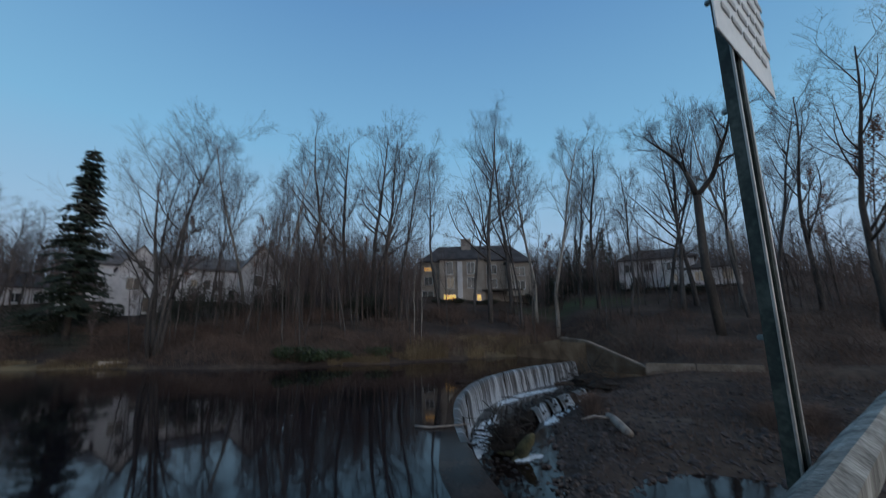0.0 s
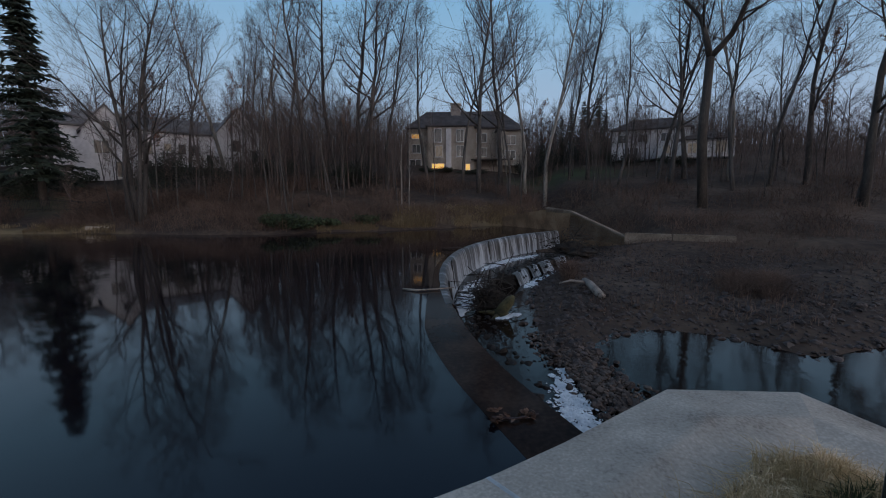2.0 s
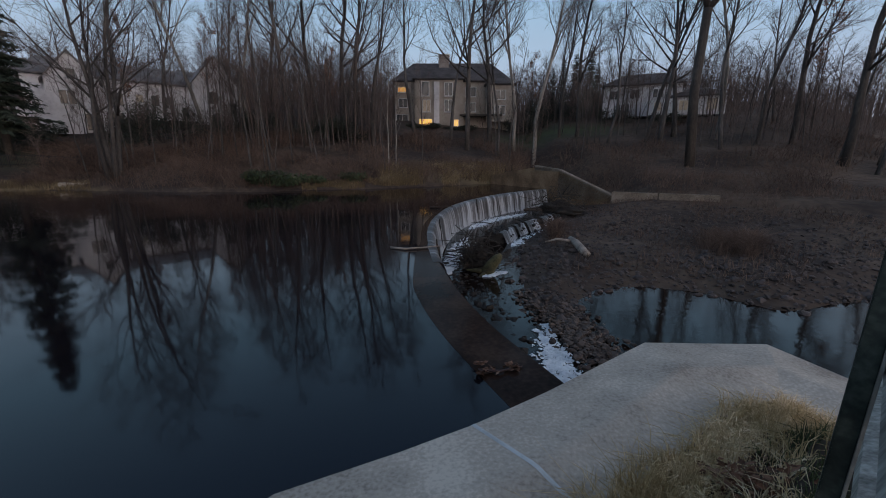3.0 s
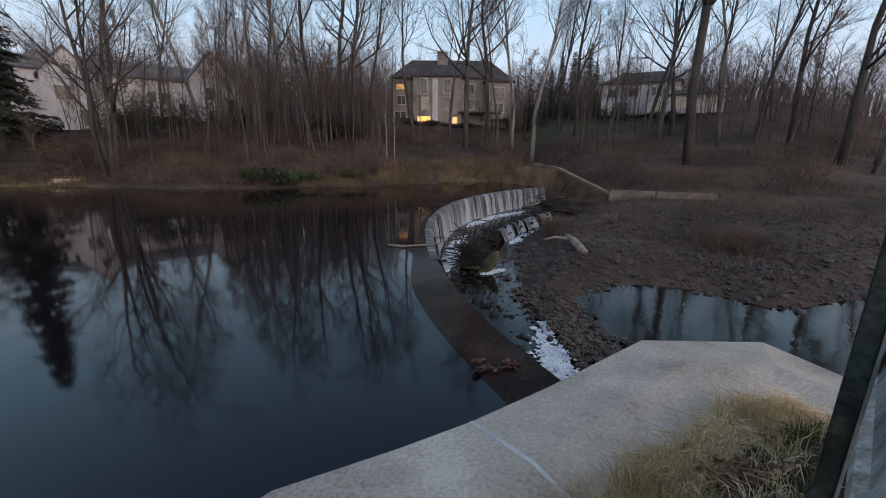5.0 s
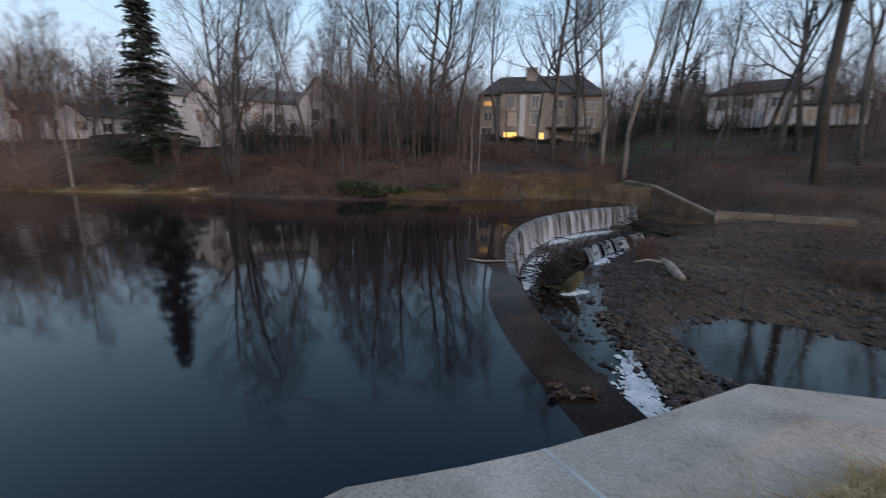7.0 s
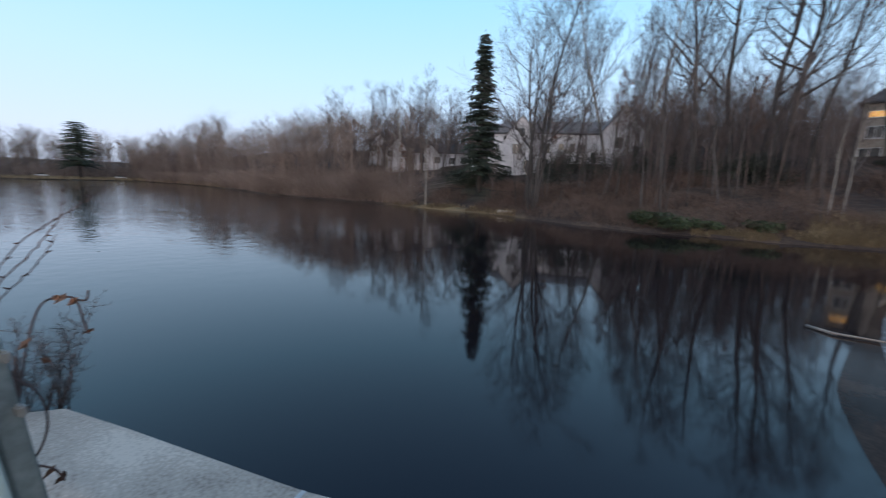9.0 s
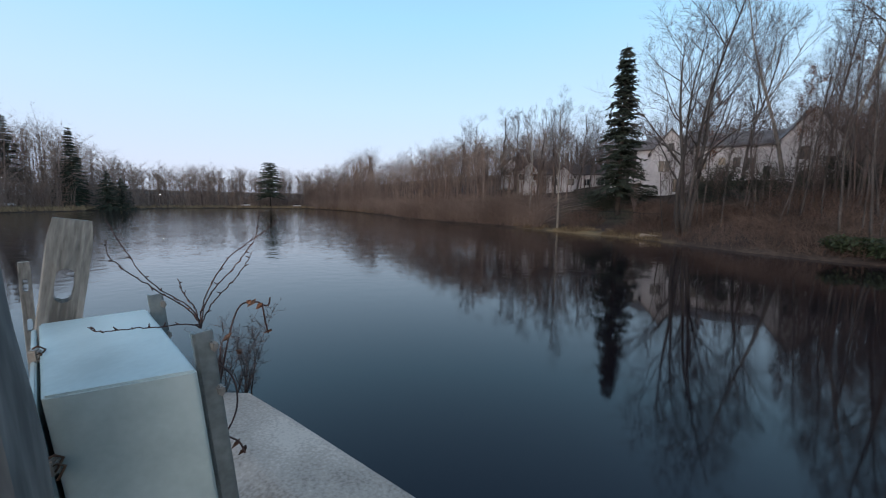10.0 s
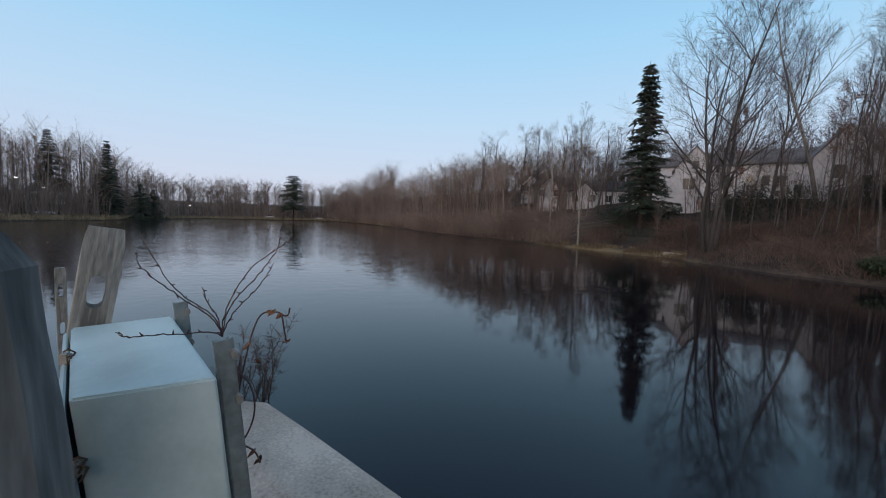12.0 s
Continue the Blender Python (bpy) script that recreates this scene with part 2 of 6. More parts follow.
def water_material(name, base, rough, ripple, bump, aniso=(1, 1, 1)):
    m = bpy.data.materials.new(name)
    m.use_nodes = True
    n, k = m.node_tree.nodes, m.node_tree.links
    b = n["Principled BSDF"]
    b.inputs["Base Color"].default_value = (*base, 1)
    b.inputs["Roughness"].default_value, b.inputs["IOR"].default_value = rough, 1.35
    co, mp = n.new("ShaderNodeTexCoord"), n.new("ShaderNodeMapping")
    mp.inputs["Scale"].default_value = aniso
    k.new(co.outputs["Object"], mp.inputs[0])
    a, c = n.new("ShaderNodeTexNoise"), n.new("ShaderNodeTexNoise")
    a.inputs["Scale"].default_value, c.inputs["Scale"].default_value = ripple, ripple * 0.16
    a.inputs["Detail"].default_value = 2
    mul = n.new("ShaderNodeMath")
    mul.operation = "MULTIPLY"
    k.new(mp.outputs[0], a.inputs[0])
    k.new(mp.outputs[0], c.inputs[0])
    k.new(a.outputs[0], mul.inputs[0])
    k.new(c.outputs[0], mul.inputs[1])
    # a light breeze roughens the open end of the pond
    sx, wind, gain = n.new("ShaderNodeSeparateXYZ"), n.new("ShaderNodeMapRange"), n.new("ShaderNodeMath")
    wind.inputs[1].default_value, wind.inputs[2].default_value = -12, -70
    wind.inputs[3].default_value, wind.inputs[4].default_value = 1.0, 70.0
    gain.operation = "MULTIPLY"
    k.new(co.outputs["Object"], sx.inputs[0])
    k.new(sx.outputs[0], wind.inputs[0])
    k.new(mul.outputs[0], gain.inputs[0])
    k.new(wind.outputs[0], gain.inputs[1])
    bp = n.new("ShaderNodeBump")
    bp.inputs["Strength"].default_value, bp.inputs["Distance"].default_value = bump, 0.03
    k.new(gain.outputs[0], bp.inputs["Height"])
    k.new(bp.outputs[0], b.inputs["Normal"])
    return m


M_POND = water_material("pond_water", (0.008, 0.006, 0.008), 0.05, 1.6, 0.06)
M_STREAM = water_material("stream_water", (0.01, 0.006, 0.005), 0.07, 4.0, 0.2)


def falls_material(name):
    """Falling water: white streaks over dark gaps."""
    m = bpy.data.materials.new(name)
    m.use_nodes = True
    n, k = m.node_tree.nodes, m.node_tree.links
    b = n["Principled BSDF"]
    uv = n.new("ShaderNodeUVMap")
    mp = n.new("ShaderNodeMapping")
    mp.inputs["Scale"].default_value = (7.5, 0.55, 1)
    no, lo = n.new("ShaderNodeTexNoise"), n.new("ShaderNodeTexNoise")
    no.inputs["Scale"].default_value, no.inputs["Detail"].default_value = 1.0, 5
    lo.inputs["Scale"].default_value, lo.inputs["Detail"].default_value = 0.16, 2
    k.new(uv.outputs[0], mp.inputs[0])
    k.new(mp.outputs[0], no.inputs[0])
    k.new(mp.outputs[0], lo.inputs[0])
    mx = n.new("ShaderNodeMath")
    mx.operation = "ADD"
    k.new(no.outputs[0], mx.inputs[0])
    k.new(lo.outputs[0], mx.inputs[1])
    sp = n.new("ShaderNodeSeparateXYZ")
    k.new(uv.outputs[0], sp.inputs[0])
    foot = n.new("ShaderNodeMath")
    foot.operation = "MULTIPLY_ADD"
    foot.inputs[1].default_value = 0.17
    k.new(sp.outputs[1], foot.inputs[0])
    k.new(mx.outputs[0], foot.inputs[2])
    mx = n.new("ShaderNodeMath")
    mx.operation = "MULTIPLY_ADD"
    mx.inputs[1].default_value, mx.inputs[2].default_value = 2.3, -1.95
    k.new(foot.outputs[0], mx.inputs[0])
    rp = n.new("ShaderNodeValToRGB")
    e = rp.color_ramp.elements
    e.new(0.5)
    for q, (p, c) in zip(e, ((0.25, (0.035, 0.033, 0.033)), (0.6, (0.12, 0.12, 0.125)), (1.0, (0.46, 0.48, 0.51)))):
        q.position, q.color = p, (*c, 1)
    k.new(mx.outputs[0], rp.inputs[0])
    k.new(rp.outputs[0], b.inputs["Base Color"])
    b.inputs["Roughness"].default_value = 0.35
    return m


M_FALLS = falls_material("falling_water")
M_FOAM = material("white_foam", [(0.45, 0.5, 0.54), (0.68, 0.72, 0.75), (0.85, 0.87, 0.88)], 0.6, 2.5, 12, 0.5, depth=0.03)


def ground_material():
    """Leaf litter, worn earth and pale dead grass, with one mown lawn in a clearing."""
    m = material("leaf_litter_ground", [(0.025, 0.0155, 0.0115), (0.054, 0.035, 0.025), (0.104, 0.071, 0.049)], 0.95, 0.16, 2.2, 0.5, depth=0.12)
    n, k = m.node_tree.nodes, m.node_tree.links
    b = n["Principled BSDF"]
    old = b.inputs["Base Color"].links[0].from_socket
    co = n.new("ShaderNodeTexCoord")
    for at, rad, col, soft in (((19.0, 70.0, 6.0), (14.0, 9.0, 20.0), (0.058, 0.078, 0.026), 0.9), ((-46.0, 42.0, 1.0), (16.0, 7.0, 20.0), (0.045, 0.052, 0.026), 0.9), ((-38.5, 31.5, 0.4), (14.0, 3.2, 20.0), (0.21, 0.155, 0.078), 0.5), ((2.0, 44.0, 1.0), (10.0, 5.0, 20.0), (0.19, 0.14, 0.072), 0.7)):
        sub, div, ln = n.new("ShaderNodeVectorMath"), n.new("ShaderNodeVectorMath"), n.new("ShaderNodeVectorMath")
        sub.operation, div.operation, ln.operation = "SUBTRACT", "DIVIDE", "LENGTH"
        sub.inputs[1].default_value, div.inputs[1].default_value = at, rad
        no = n.new("ShaderNodeTexNoise")
        no.inputs["Scale"].default_value = 0.35
        ad = n.new("ShaderNodeMath")
        ad.operation = "ADD"
        mr = n.new("ShaderNodeMapRange")
        mr.inputs[1].default_value, mr.inputs[2].default_value = 1.5, 1.5 - soft
        mr.inputs[3].default_value, mr.inputs[4].default_value = 0, 0.85
        mx = n.new("ShaderNodeMix")
        mx.data_type = "RGBA"
        mx.inputs[7].default_value = (*col, 1)
        k.new(co.outputs["Object"], sub.inputs[0])
        k.new(co.outputs["Object"], no.inputs[0])
        k.new(sub.outputs[0], div.inputs[0])
        k.new(div.outputs[0], ln.inputs[0])
        k.new(ln.outputs["Value"], ad.inputs[0])
        k.new(no.outputs[0], ad.inputs[1])
        k.new(ad.outputs[0], mr.inputs[0])
        k.new(mr.outputs[0], mx.inputs[0])
        k.new(old, mx.inputs[6])
        old = mx.outputs[2]
    k.new(old, b.inputs["Base Color"])
    return m


M_GROUND = ground_material()


# ---- building helpers ----
def mesh_object(name, verts, faces, mat, parent=None, label="", smooth=False):
    me = bpy.data.meshes.new(name)
    me.from_pydata([tuple(v) for v in verts], [], faces)
    me.materials.append(mat)
    if smooth:
        me.polygons.foreach_set("use_smooth", [True] * len(me.polygons))
    me.update()
    ob = new(name, me)
    if parent:
        ob.parent = parent
    if label:
        ob["label"] = label
    return ob


def part(name, bm, mat, parent=None, label="", smooth=False):
    me = bpy.data.meshes.new(name)
    bmesh.ops.recalc_face_normals(bm, faces=bm.faces)
    bm.to_mesh(me)
    bm.free()
    me.materials.append(mat)
    if smooth:
        me.polygons.foreach_set("use_smooth", [True] * len(me.polygons))
    ob = new(name, me)
    if parent:
        ob.parent = parent
    if label:
        ob["label"] = label
    return ob


def thing(name, m, label, category, group=""):
    ob = new(name)
    ob.matrix_world = m
    return tagged(ob, label, category, group)


def box(sx, sy, sz, at=(0, 0, 0), bevel=0.0, bm=None, turn=None):
    """A bevelled block, its base's middle at `at`."""
    bm = bm or bmesh.new()
    made = bmesh.ops.create_cube(bm, size=1)["verts"]
    for v in made:
        v.co = Vector((v.co.x * sx, v.co.y * sy, (v.co.z + 0.5) * sz))
    if bevel:
        edges = list({e for v in made for e in v.link_edges})
        r = bmesh.ops.bevel(bm, geom=edges, offset=bevel, segments=2, affect="EDGES")
        made = list({v for f in r["faces"] for v in f.verts} | {v for v in made if v.is_valid})
    for v in made:
        if turn:
            v.co = turn @ v.co
        v.co += Vector(at)
    return bm


RINGS = {n: [(math.cos(2 * math.pi * i / n), math.sin(2 * math.pi * i / n)) for i in range(n)] for n in range(3, 13)}


class Tubes:
    """Collects tapered tubes into one mesh."""

    def __init__(self):
        self.v, self.f = [], []

    def add(self, pts, radii, sides=5, cap=True):
        pts = [Vector(p) for p in pts]
        base, last = len(self.v), len(pts) - 1
        d0 = (pts[-1] - pts[0]).normalized()
        ref = Vector((0, 0, 1)) if abs(d0.z) < 0.9 else Vector((1, 0, 0))
        ring = RINGS[sides]
        for i, p in enumerate(pts):
            d = pts[i + 1 if i < last else last] - pts[i - 1 if i else 0]
            a = d.cross(ref)
            if a.length_squared < 1e-12:
                a = Vector((1, 0, 0))
            a.normalize()
            b = d.cross(a)
            b.normalize()
            r = radii[i]
            for c, s in ring:
                self.v.append(p + a * (c * r) + b * (s * r))
        pointed = sides == 3 and not cap
        if pointed:
            del self.v[-3:]
            self.v.append(pts[-1])
            o = base + (last - 1) * 3
            self.f += [(o, o + 1, o + 3), (o + 1, o + 2, o + 3), (o + 2, o, o + 3)]
        for i in range(last - pointed):
            o = base + i * sides
            for s in range(sides):
                t = (s + 1) % sides
                self.f.append((o + s, o + t, o + sides + t, o + sides + s))
        if cap:
            self.f.append(tuple(base + s for s in reversed(range(sides))))
            o = base + last * sides
            self.f.append(tuple(o + s for s in range(sides)))

    def make(self, name, mat, parent=None, label="", smooth=True):
        return mesh_object(name, self.v, self.f, mat, parent, label, smooth)


# ---- the lie of the land ----
def swing(az):
    """Shifts left-hand bearings so that things there fit the camera's view."""
    return az + np.interp(az, [-180, -57, -41, -29, -19, -8], [3.4, 3.4, 1.0, 0.85, 0.2, 0.0])


def polar(az, d):
    az = float(swing(az))
    return d * math.sin(radians(az)), d * math.cos(radians(az))


def swung(x, y):
    return polar(math.degrees(math.atan2(x, y)), math.hypot(x, y))


SHORE_AZ = np.array([-180, -140, -130, -117, -108, -93, -84.6, -80, -74, -67, -58, -47, -41, -35, -26, -19, -12, -5, 1, 7, 11, 14, 20])
SHORE_D = np.array([60, 110, 128, 164, 238, 240, 136, 95, 76, 65.6, 54.5, 47.3, 43, 39, 36.2, 36.2, 36.4, 37.8, 39.5, 42.5, 45.0, 46, 46])
SLOPE_AZ = np.array([-180, -130, -108, -93, -85, -75, -60, -45, -25, 0, 14, 20])
SLOPE_K = np.array([0.06, 0.06, 0.05, 0.05, 0.1, 0.15, 0.17, 0.2, 0.2, 0.2, 0.17, 0.15])
RIGHT_D = np.array([0, 26, 30, 33.6, 34.4, 40, 47, 60, 85, 110, 200, 2000])
RIGHT_Z = np.array([-1.2, -1.0, -0.6, 0.0, 0.3, 1.1, 2.05, 4.2, 9.0, 12.5, 22, 45])
# the crest of the weir, from the near wall to the far abutment
CREST = [(1.95, 4.9), (1.4, 6.1), (0.8, 7.5), (0.25, 9.3), (-0.15, 11.3), (-0.5, 13.4), (-0.76, 17.0), (-0.6, 20.2), (0.2, 24.5), (1.8, 28.2), (4.9, 32.8), (9.6, 36.8)]
NEAR_BANK = [(4.7, 3.7), (4.31, 4.83), (2.69, 4.86), (1.08, 3.72), (0.27, 3.2), (-0.38, 2.85), (-1.27, 2.42), (-2.0, 1.62), (-2.9, 0.92), (-3.8, 0.36), (-4.7, -0.2), (-5.55, -0.76), (-5.9, -3.0), (-9, -7.7), (-20, -19), (-60, -55), (-96, -84), (-60, -160), (60, -160), (60, -30), (16, -7), (7.0, 0.5)]
BAR = [(3.9, 8.7), (3.3, 10.3), (2.75, 11.7), (2.6, 14), (3.2, 17.6), (4.6, 22), (7.6, 27.5), (9.0, 32), (9.0, 40), (-5, 80), (-100, 600), (900, 500), (400, 90), (60, 22), (24, 15.0), (20.6, 14), (17, 13.4), (12.9, 12.5), (10.9, 11.8), (9.3, 13.5), (7.3, 14.15), (5.7, 13.8), (4.5, 12.5), (4.35, 10.2)]



def signed(poly, x, y):
    """Distance to a polygon's edge, positive inside."""
    best = np.full(x.shape, 1e9)
    inside = np.zeros(x.shape, bool)
    for (ax, ay), (bx, by) in zip(poly, poly[1:] + poly[:1]):
        ex, ey = bx - ax, by - ay
        t = np.clip(((x - ax) * ex + (y - ay) * ey) / (ex * ex + ey * ey), 0, 1)
        best = np.minimum(best, np.hypot(x - ax - t * ex, y - ay - t * ey))
        cross = (ay > y) != (by > y)
        with np.errstate(divide="ignore", invalid="ignore"):
            inside ^= cross & (x < (bx - ax) * (y - ay) / (by - ay if by != ay else 1e-9) + ax)
    return np.where(inside, best, -best)


def wobble(x, y):
    return 0.5 * np.sin(0.31 * x + 1.3 * np.sin(0.17 * y)) * np.sin(0.27 * y + 0.7) + 0.3 * np.sin(0.83 * x + 0.4) * np.sin(0.71 * y + 1.9)


def land(x, y):
    x, y = np.asarray(x, float), np.asarray(y, float)
    d, az = np.hypot(x, y), np.degrees(np.arctan2(x, y))
    w = wobble(x, y)
    s = d - np.interp(az, swing(SHORE_AZ), SHORE_D) + 0.35 * w
    far = np.where(s < 0, np.maximum(-1.4, 0.28 * s - 0.05), 0.3 * (1 - np.exp(-np.maximum(s, 0) / 0.5)) + np.interp(az, swing(SLOPE_AZ), SLOPE_K) * np.maximum(0, s - 1.0))
    far = np.where(far > 15, 15 + (far - 15) * 0.1, far) + np.where(s > 2, 0.18 * w, 0)
    b = signed(BAR, x, y)
    right = np.where(b < 0, np.maximum(-2.2, -1.5 + 0.3 * b), np.minimum(-1.52 + 0.22 * b + 0.5 * np.maximum(0, b - 7) + 0.12 * w, np.interp(d, RIGHT_D, RIGHT_Z) * np.where(d > 36, np.interp(az, [38, 52], [1.0, 0.4]), 1.0) + 0.15 * w))
    # past the abutment the bank joins the right-hand slope
    mix = np.clip((az - 10.5) / 4.0, 0, 1)
    mix = np.where(d < 36, 1.0, mix)
    crest_x = np.interp(y, [c[1] for c in CREST], [c[0] for c in CREST])
    pond = (az < 60) & (x < crest_x) & (y > 2.0)
    z = np.where((az < 14.5) & (d >= 34) | pond | (az < -10), far * (1 - mix * (d >= 36)) + right * mix * (d >= 36), right)
    n = signed(NEAR_BANK, x, y)
    bank = np.interp(n, [-1.5, -0.3, 0.0, 0.3, 1.0, 1.3, 1.8, 2.6, 3.2, 30], [-1.9, -1.2, -0.4, 0.8, 0.88, 1.02, 1.12, 1.85, 2.05, 2.2]) + np.where(n > 1.6, 0.05 * w, 0)
    bank_left = np.interp(n, [-4, 0.0, 1.0, 3.0, 6, 40], [-1.2, -0.03, 0.5, 1.6, 2.1, 3.0])
    t = np.clip((-x - 5.2) / 1.5, 0, 1)
    bank = bank * (1 - t) + bank_left * t
    return np.where(n > -0.6, np.maximum(bank, np.where(n > 0, bank, z)), z)


def gz(x, y):
    return float(land(np.array([x]), np.array([y]))[0])


def ground_mesh():
    rings = np.concatenate([np.geomspace(0.35, 20, 84), np.arange(20.4, 62, 0.42), np.geomspace(62.5, 2500, 60)])
    steps = 380
    ang = np.linspace(-math.pi, math.pi, steps, endpoint=False)
    rr, aa = np.meshgrid(rings, ang, indexing="ij")
    x, y = rr * np.sin(aa), rr * np.cos(aa)
    z = land(x, y)
    rng = np.random.default_rng(4)
    z = z + rng.normal(0, 0.02, z.shape) * np.clip(rr / 20, 0, 1.5) * (z > 0.15)
    verts = np.stack([x, y, z], -1).reshape(-1, 3).tolist()
    verts.append([0, 0, gz(0, 0)])
    faces = []
    for i in range(len(rings) - 1):
        for j in range(steps):
            k = (j + 1) % steps
            faces.append((i * steps + j, i * steps + k, (i + 1) * steps + k, (i + 1) * steps + j))
    faces += [(len(verts) - 1, (j + 1) % steps, j) for j in range(steps)]
    return mesh_object("ground", verts, faces, M_GROUND, smooth=True)


tagged(ground_mesh(), "brown leaf-littered banks rising round the pond to a wooded hill", "ground", kind="structure")


def flat_water(name, outline, z, mat, label):
    bm = bmesh.new()
    bm.faces.new([bm.verts.new((x, y, z)) for x, y in outline])
    bmesh.ops.triangulate(bm, faces=bm.faces)
    ob = part(name, bm, mat)
    if ob.data.polygons[0].normal.z < 0:
        ob.data.flip_normals()
    return tagged(ob, label, "water", kind="structure")


flat_water("water", [(1.2, 2.4)] + CREST + [(18, 60), (-30, 62), (-120, 60), (-330, 40), (-330, -150), (-90, -85), (-30, -30), (-5, -4), (-1, 0.5)], 0.0, M_POND, "still dark pond water mirroring bare trees and dusk sky")
flat_water("stream_water", [(2.2, 4.0), (0.9, 8.0), (0.1, 12), (-0.2, 17), (0.5, 24), (3, 30), (9.5, 36), (12, 30), (40, 26), (60, 20), (60, -20), (14, -6), (4, 2.5)], -1.5, M_STREAM, "shallow dark stream below the weir with broken reflections")


# ---- weir ----
def offset_line(line, d):
    """A line moved d metres to its right."""
    out = []
    for i, p in enumerate(line):
        a, b = Vector(line[max(i - 1, 0)]), Vector(line[min(i + 1, len(line) - 1)])
        t = (b - a).normalized()
        out.append((p[0] + t.y * d, p[1] - t.x * d))
    return out


def resample(line, step):
    out = [Vector(line[0])]
    for a, b in zip(line, line[1:]):
        a, b = Vector(a), Vector(b)
        n = max(1, int((b - a).length / step))
        out += [a.lerp(b, (i + 1) / n) for i in range(n)]
    return [(p.x, p.y) for p in out]


def smooth_line(line, rounds=2):
    for _ in range(rounds):
        fine = [line[0]]
        for a, b in zip(line, line[1:]):
            fine += [(0.75 * a[0] + 0.25 * b[0], 0.75 * a[1] + 0.25 * b[1]), (0.25 * a[0] + 0.75 * b[0], 0.25 * a[1] + 0.75 * b[1])]
        line = fine + [line[-1]]
    return line


CREST_FINE = resample(smooth_line(CREST), 0.4)


def loft(name, rows, mat, parent=None, label="", closed=False, smooth=False, uv=False):
    """Joins lines of equal length into one skin."""
    n = len(rows[0])
    verts = [p for r in rows for p in r]
    faces = [(i * n + j, i * n + j + 1, (i + 1) * n + j + 1, (i + 1) * n + j) for i in range(len(rows) - 1) for j in range(n - 1)]
    if closed:
        faces += [((len(rows) - 1) * n + j, (len(rows) - 1) * n + j + 1, j + 1, j) for j in range(n - 1)]
        faces += [tuple(i * n for i in range(len(rows))), tuple(i * n + n - 1 for i in reversed(range(len(rows))))]
    ob = mesh_object(name, verts, faces, mat, parent, label, smooth)
    if uv:
        lay = ob.data.uv_layers.new(name="UVMap")
        lengths = [0.0]
        for a, b in zip(rows[0], rows[0][1:]):
            lengths.append(lengths[-1] + (Vector(a) - Vector(b)).length)
        for lp in ob.data.loops:
            i, j = divmod(lp.vertex_index, n)
            lay.data[lp.index].uv = (lengths[j], i / (len(rows) - 1) * 1.5)
    return ob


def at_z(line, z):
    return [(x, y, z) for x, y in line]


def pond_side(extra):
    """The sill's pond-side edge: broad by the near wall, narrow further out."""
    wide = [0.3 + 0.65 * min(1, max(0, (15 - y) / 5)) + extra for x, y in CREST_FINE]
    return [offset_line(CREST_FINE, -w)[i] for i, w in enumerate(wide)]


weir = thing("weir", Matrix(), "curved concrete weir with a thin sheet of white water falling over", "weir")
loft("sill", [at_z(pond_side(0.05), -0.5), at_z(pond_side(0.0), 0.006), at_z(offset_line(CREST_FINE, 0.12), 0.02), at_z(offset_line(CREST_FINE, 0.2), -0.06), at_z(offset_line(CREST_FINE, 0.24), -2.3), at_z(pond_side(0.05), -2.3)], M_SILL, weir, "wet brown concrete sill", closed=True)
rng = random.Random(3)
upper = [i for i, p in enumerate(CREST_FINE) if p[1] > 12.0]
fall_line = [CREST_FINE[i] for i in upper]
sheet = []
for z, d in ((0.028, -0.05), (0.026, 0.12), (-0.03, 0.24), (-0.25, 0.33), (-0.6, 0.40), (-1.0, 0.46), (-1.35, 0.52), (-1.52, 0.6)):
    row = offset_line(fall_line, d)
    sheet.append([(x + rng.uniform(-0.025, 0.025), y + rng.uniform(-0.025, 0.025), z) for x, y in row])
loft("falling_water", sheet, M_FALLS, weir, "thin white falling water", smooth=True, uv=True)
# dark streaks where the sheet breaks on snags
for i in (3, 6, 17, 34):
    if i < len(fall_line) - 1:
        p, q = offset_line(fall_line, 0.5)[i], offset_line(fall_line, 0.32)[i]
        tb = Tubes()
        tb.add([(p[0], p[1], -1.6), ((p[0] + q[0]) / 2, (p[1] + q[1]) / 2, -0.7), (q[0], q[1], 0.06)], [0.07, 0.05, 0.035], 6)
        tb.make("snag", M_DEBRIS, weir)


def blob(bm, at, r, squash=(1, 1, 1), seed=0, level=1, rough=0.3):
    """A lumpy stone."""
    made = bmesh.ops.create_icosphere(bm, subdivisions=level, radius=1)["verts"]
    for v in made:
        k = 1 + rough * noise.noise(v.co * 1.7 + Vector((seed * 3.1, seed * 1.7, 0)))
        v.co = Vector((v.co.x * squash[0], v.co.y * squash[1], v.co.z * squash[2])) * r * k + Vector(at)


# the stepped ledge in the middle of the falls, with its own small cascade
ledge_line = [(3.1, 21.2), (4.4, 23.6), (6.2, 26.0), (8.2, 28.4)]
LEDGE = resample(ledge_line, 0.35)
ledge = thing("rock_ledge", Matrix(), "dark wet rock ledge with small white cascades", "ledge")
loft("ledge_rock", [[(x - 0.9, y + 0.7, -1.7) for x, y in LEDGE], [(x - 0.8, y + 0.6, -0.95 + rng.uniform(-0.08, 0.08)) for x, y in LEDGE], [(x, y, -0.98 + rng.uniform(-0.06, 0.06)) for x, y in LEDGE], [(x + 0.2, y - 0.15, -1.7) for x, y in LEDGE]], M_DEBRIS, ledge, closed=True)
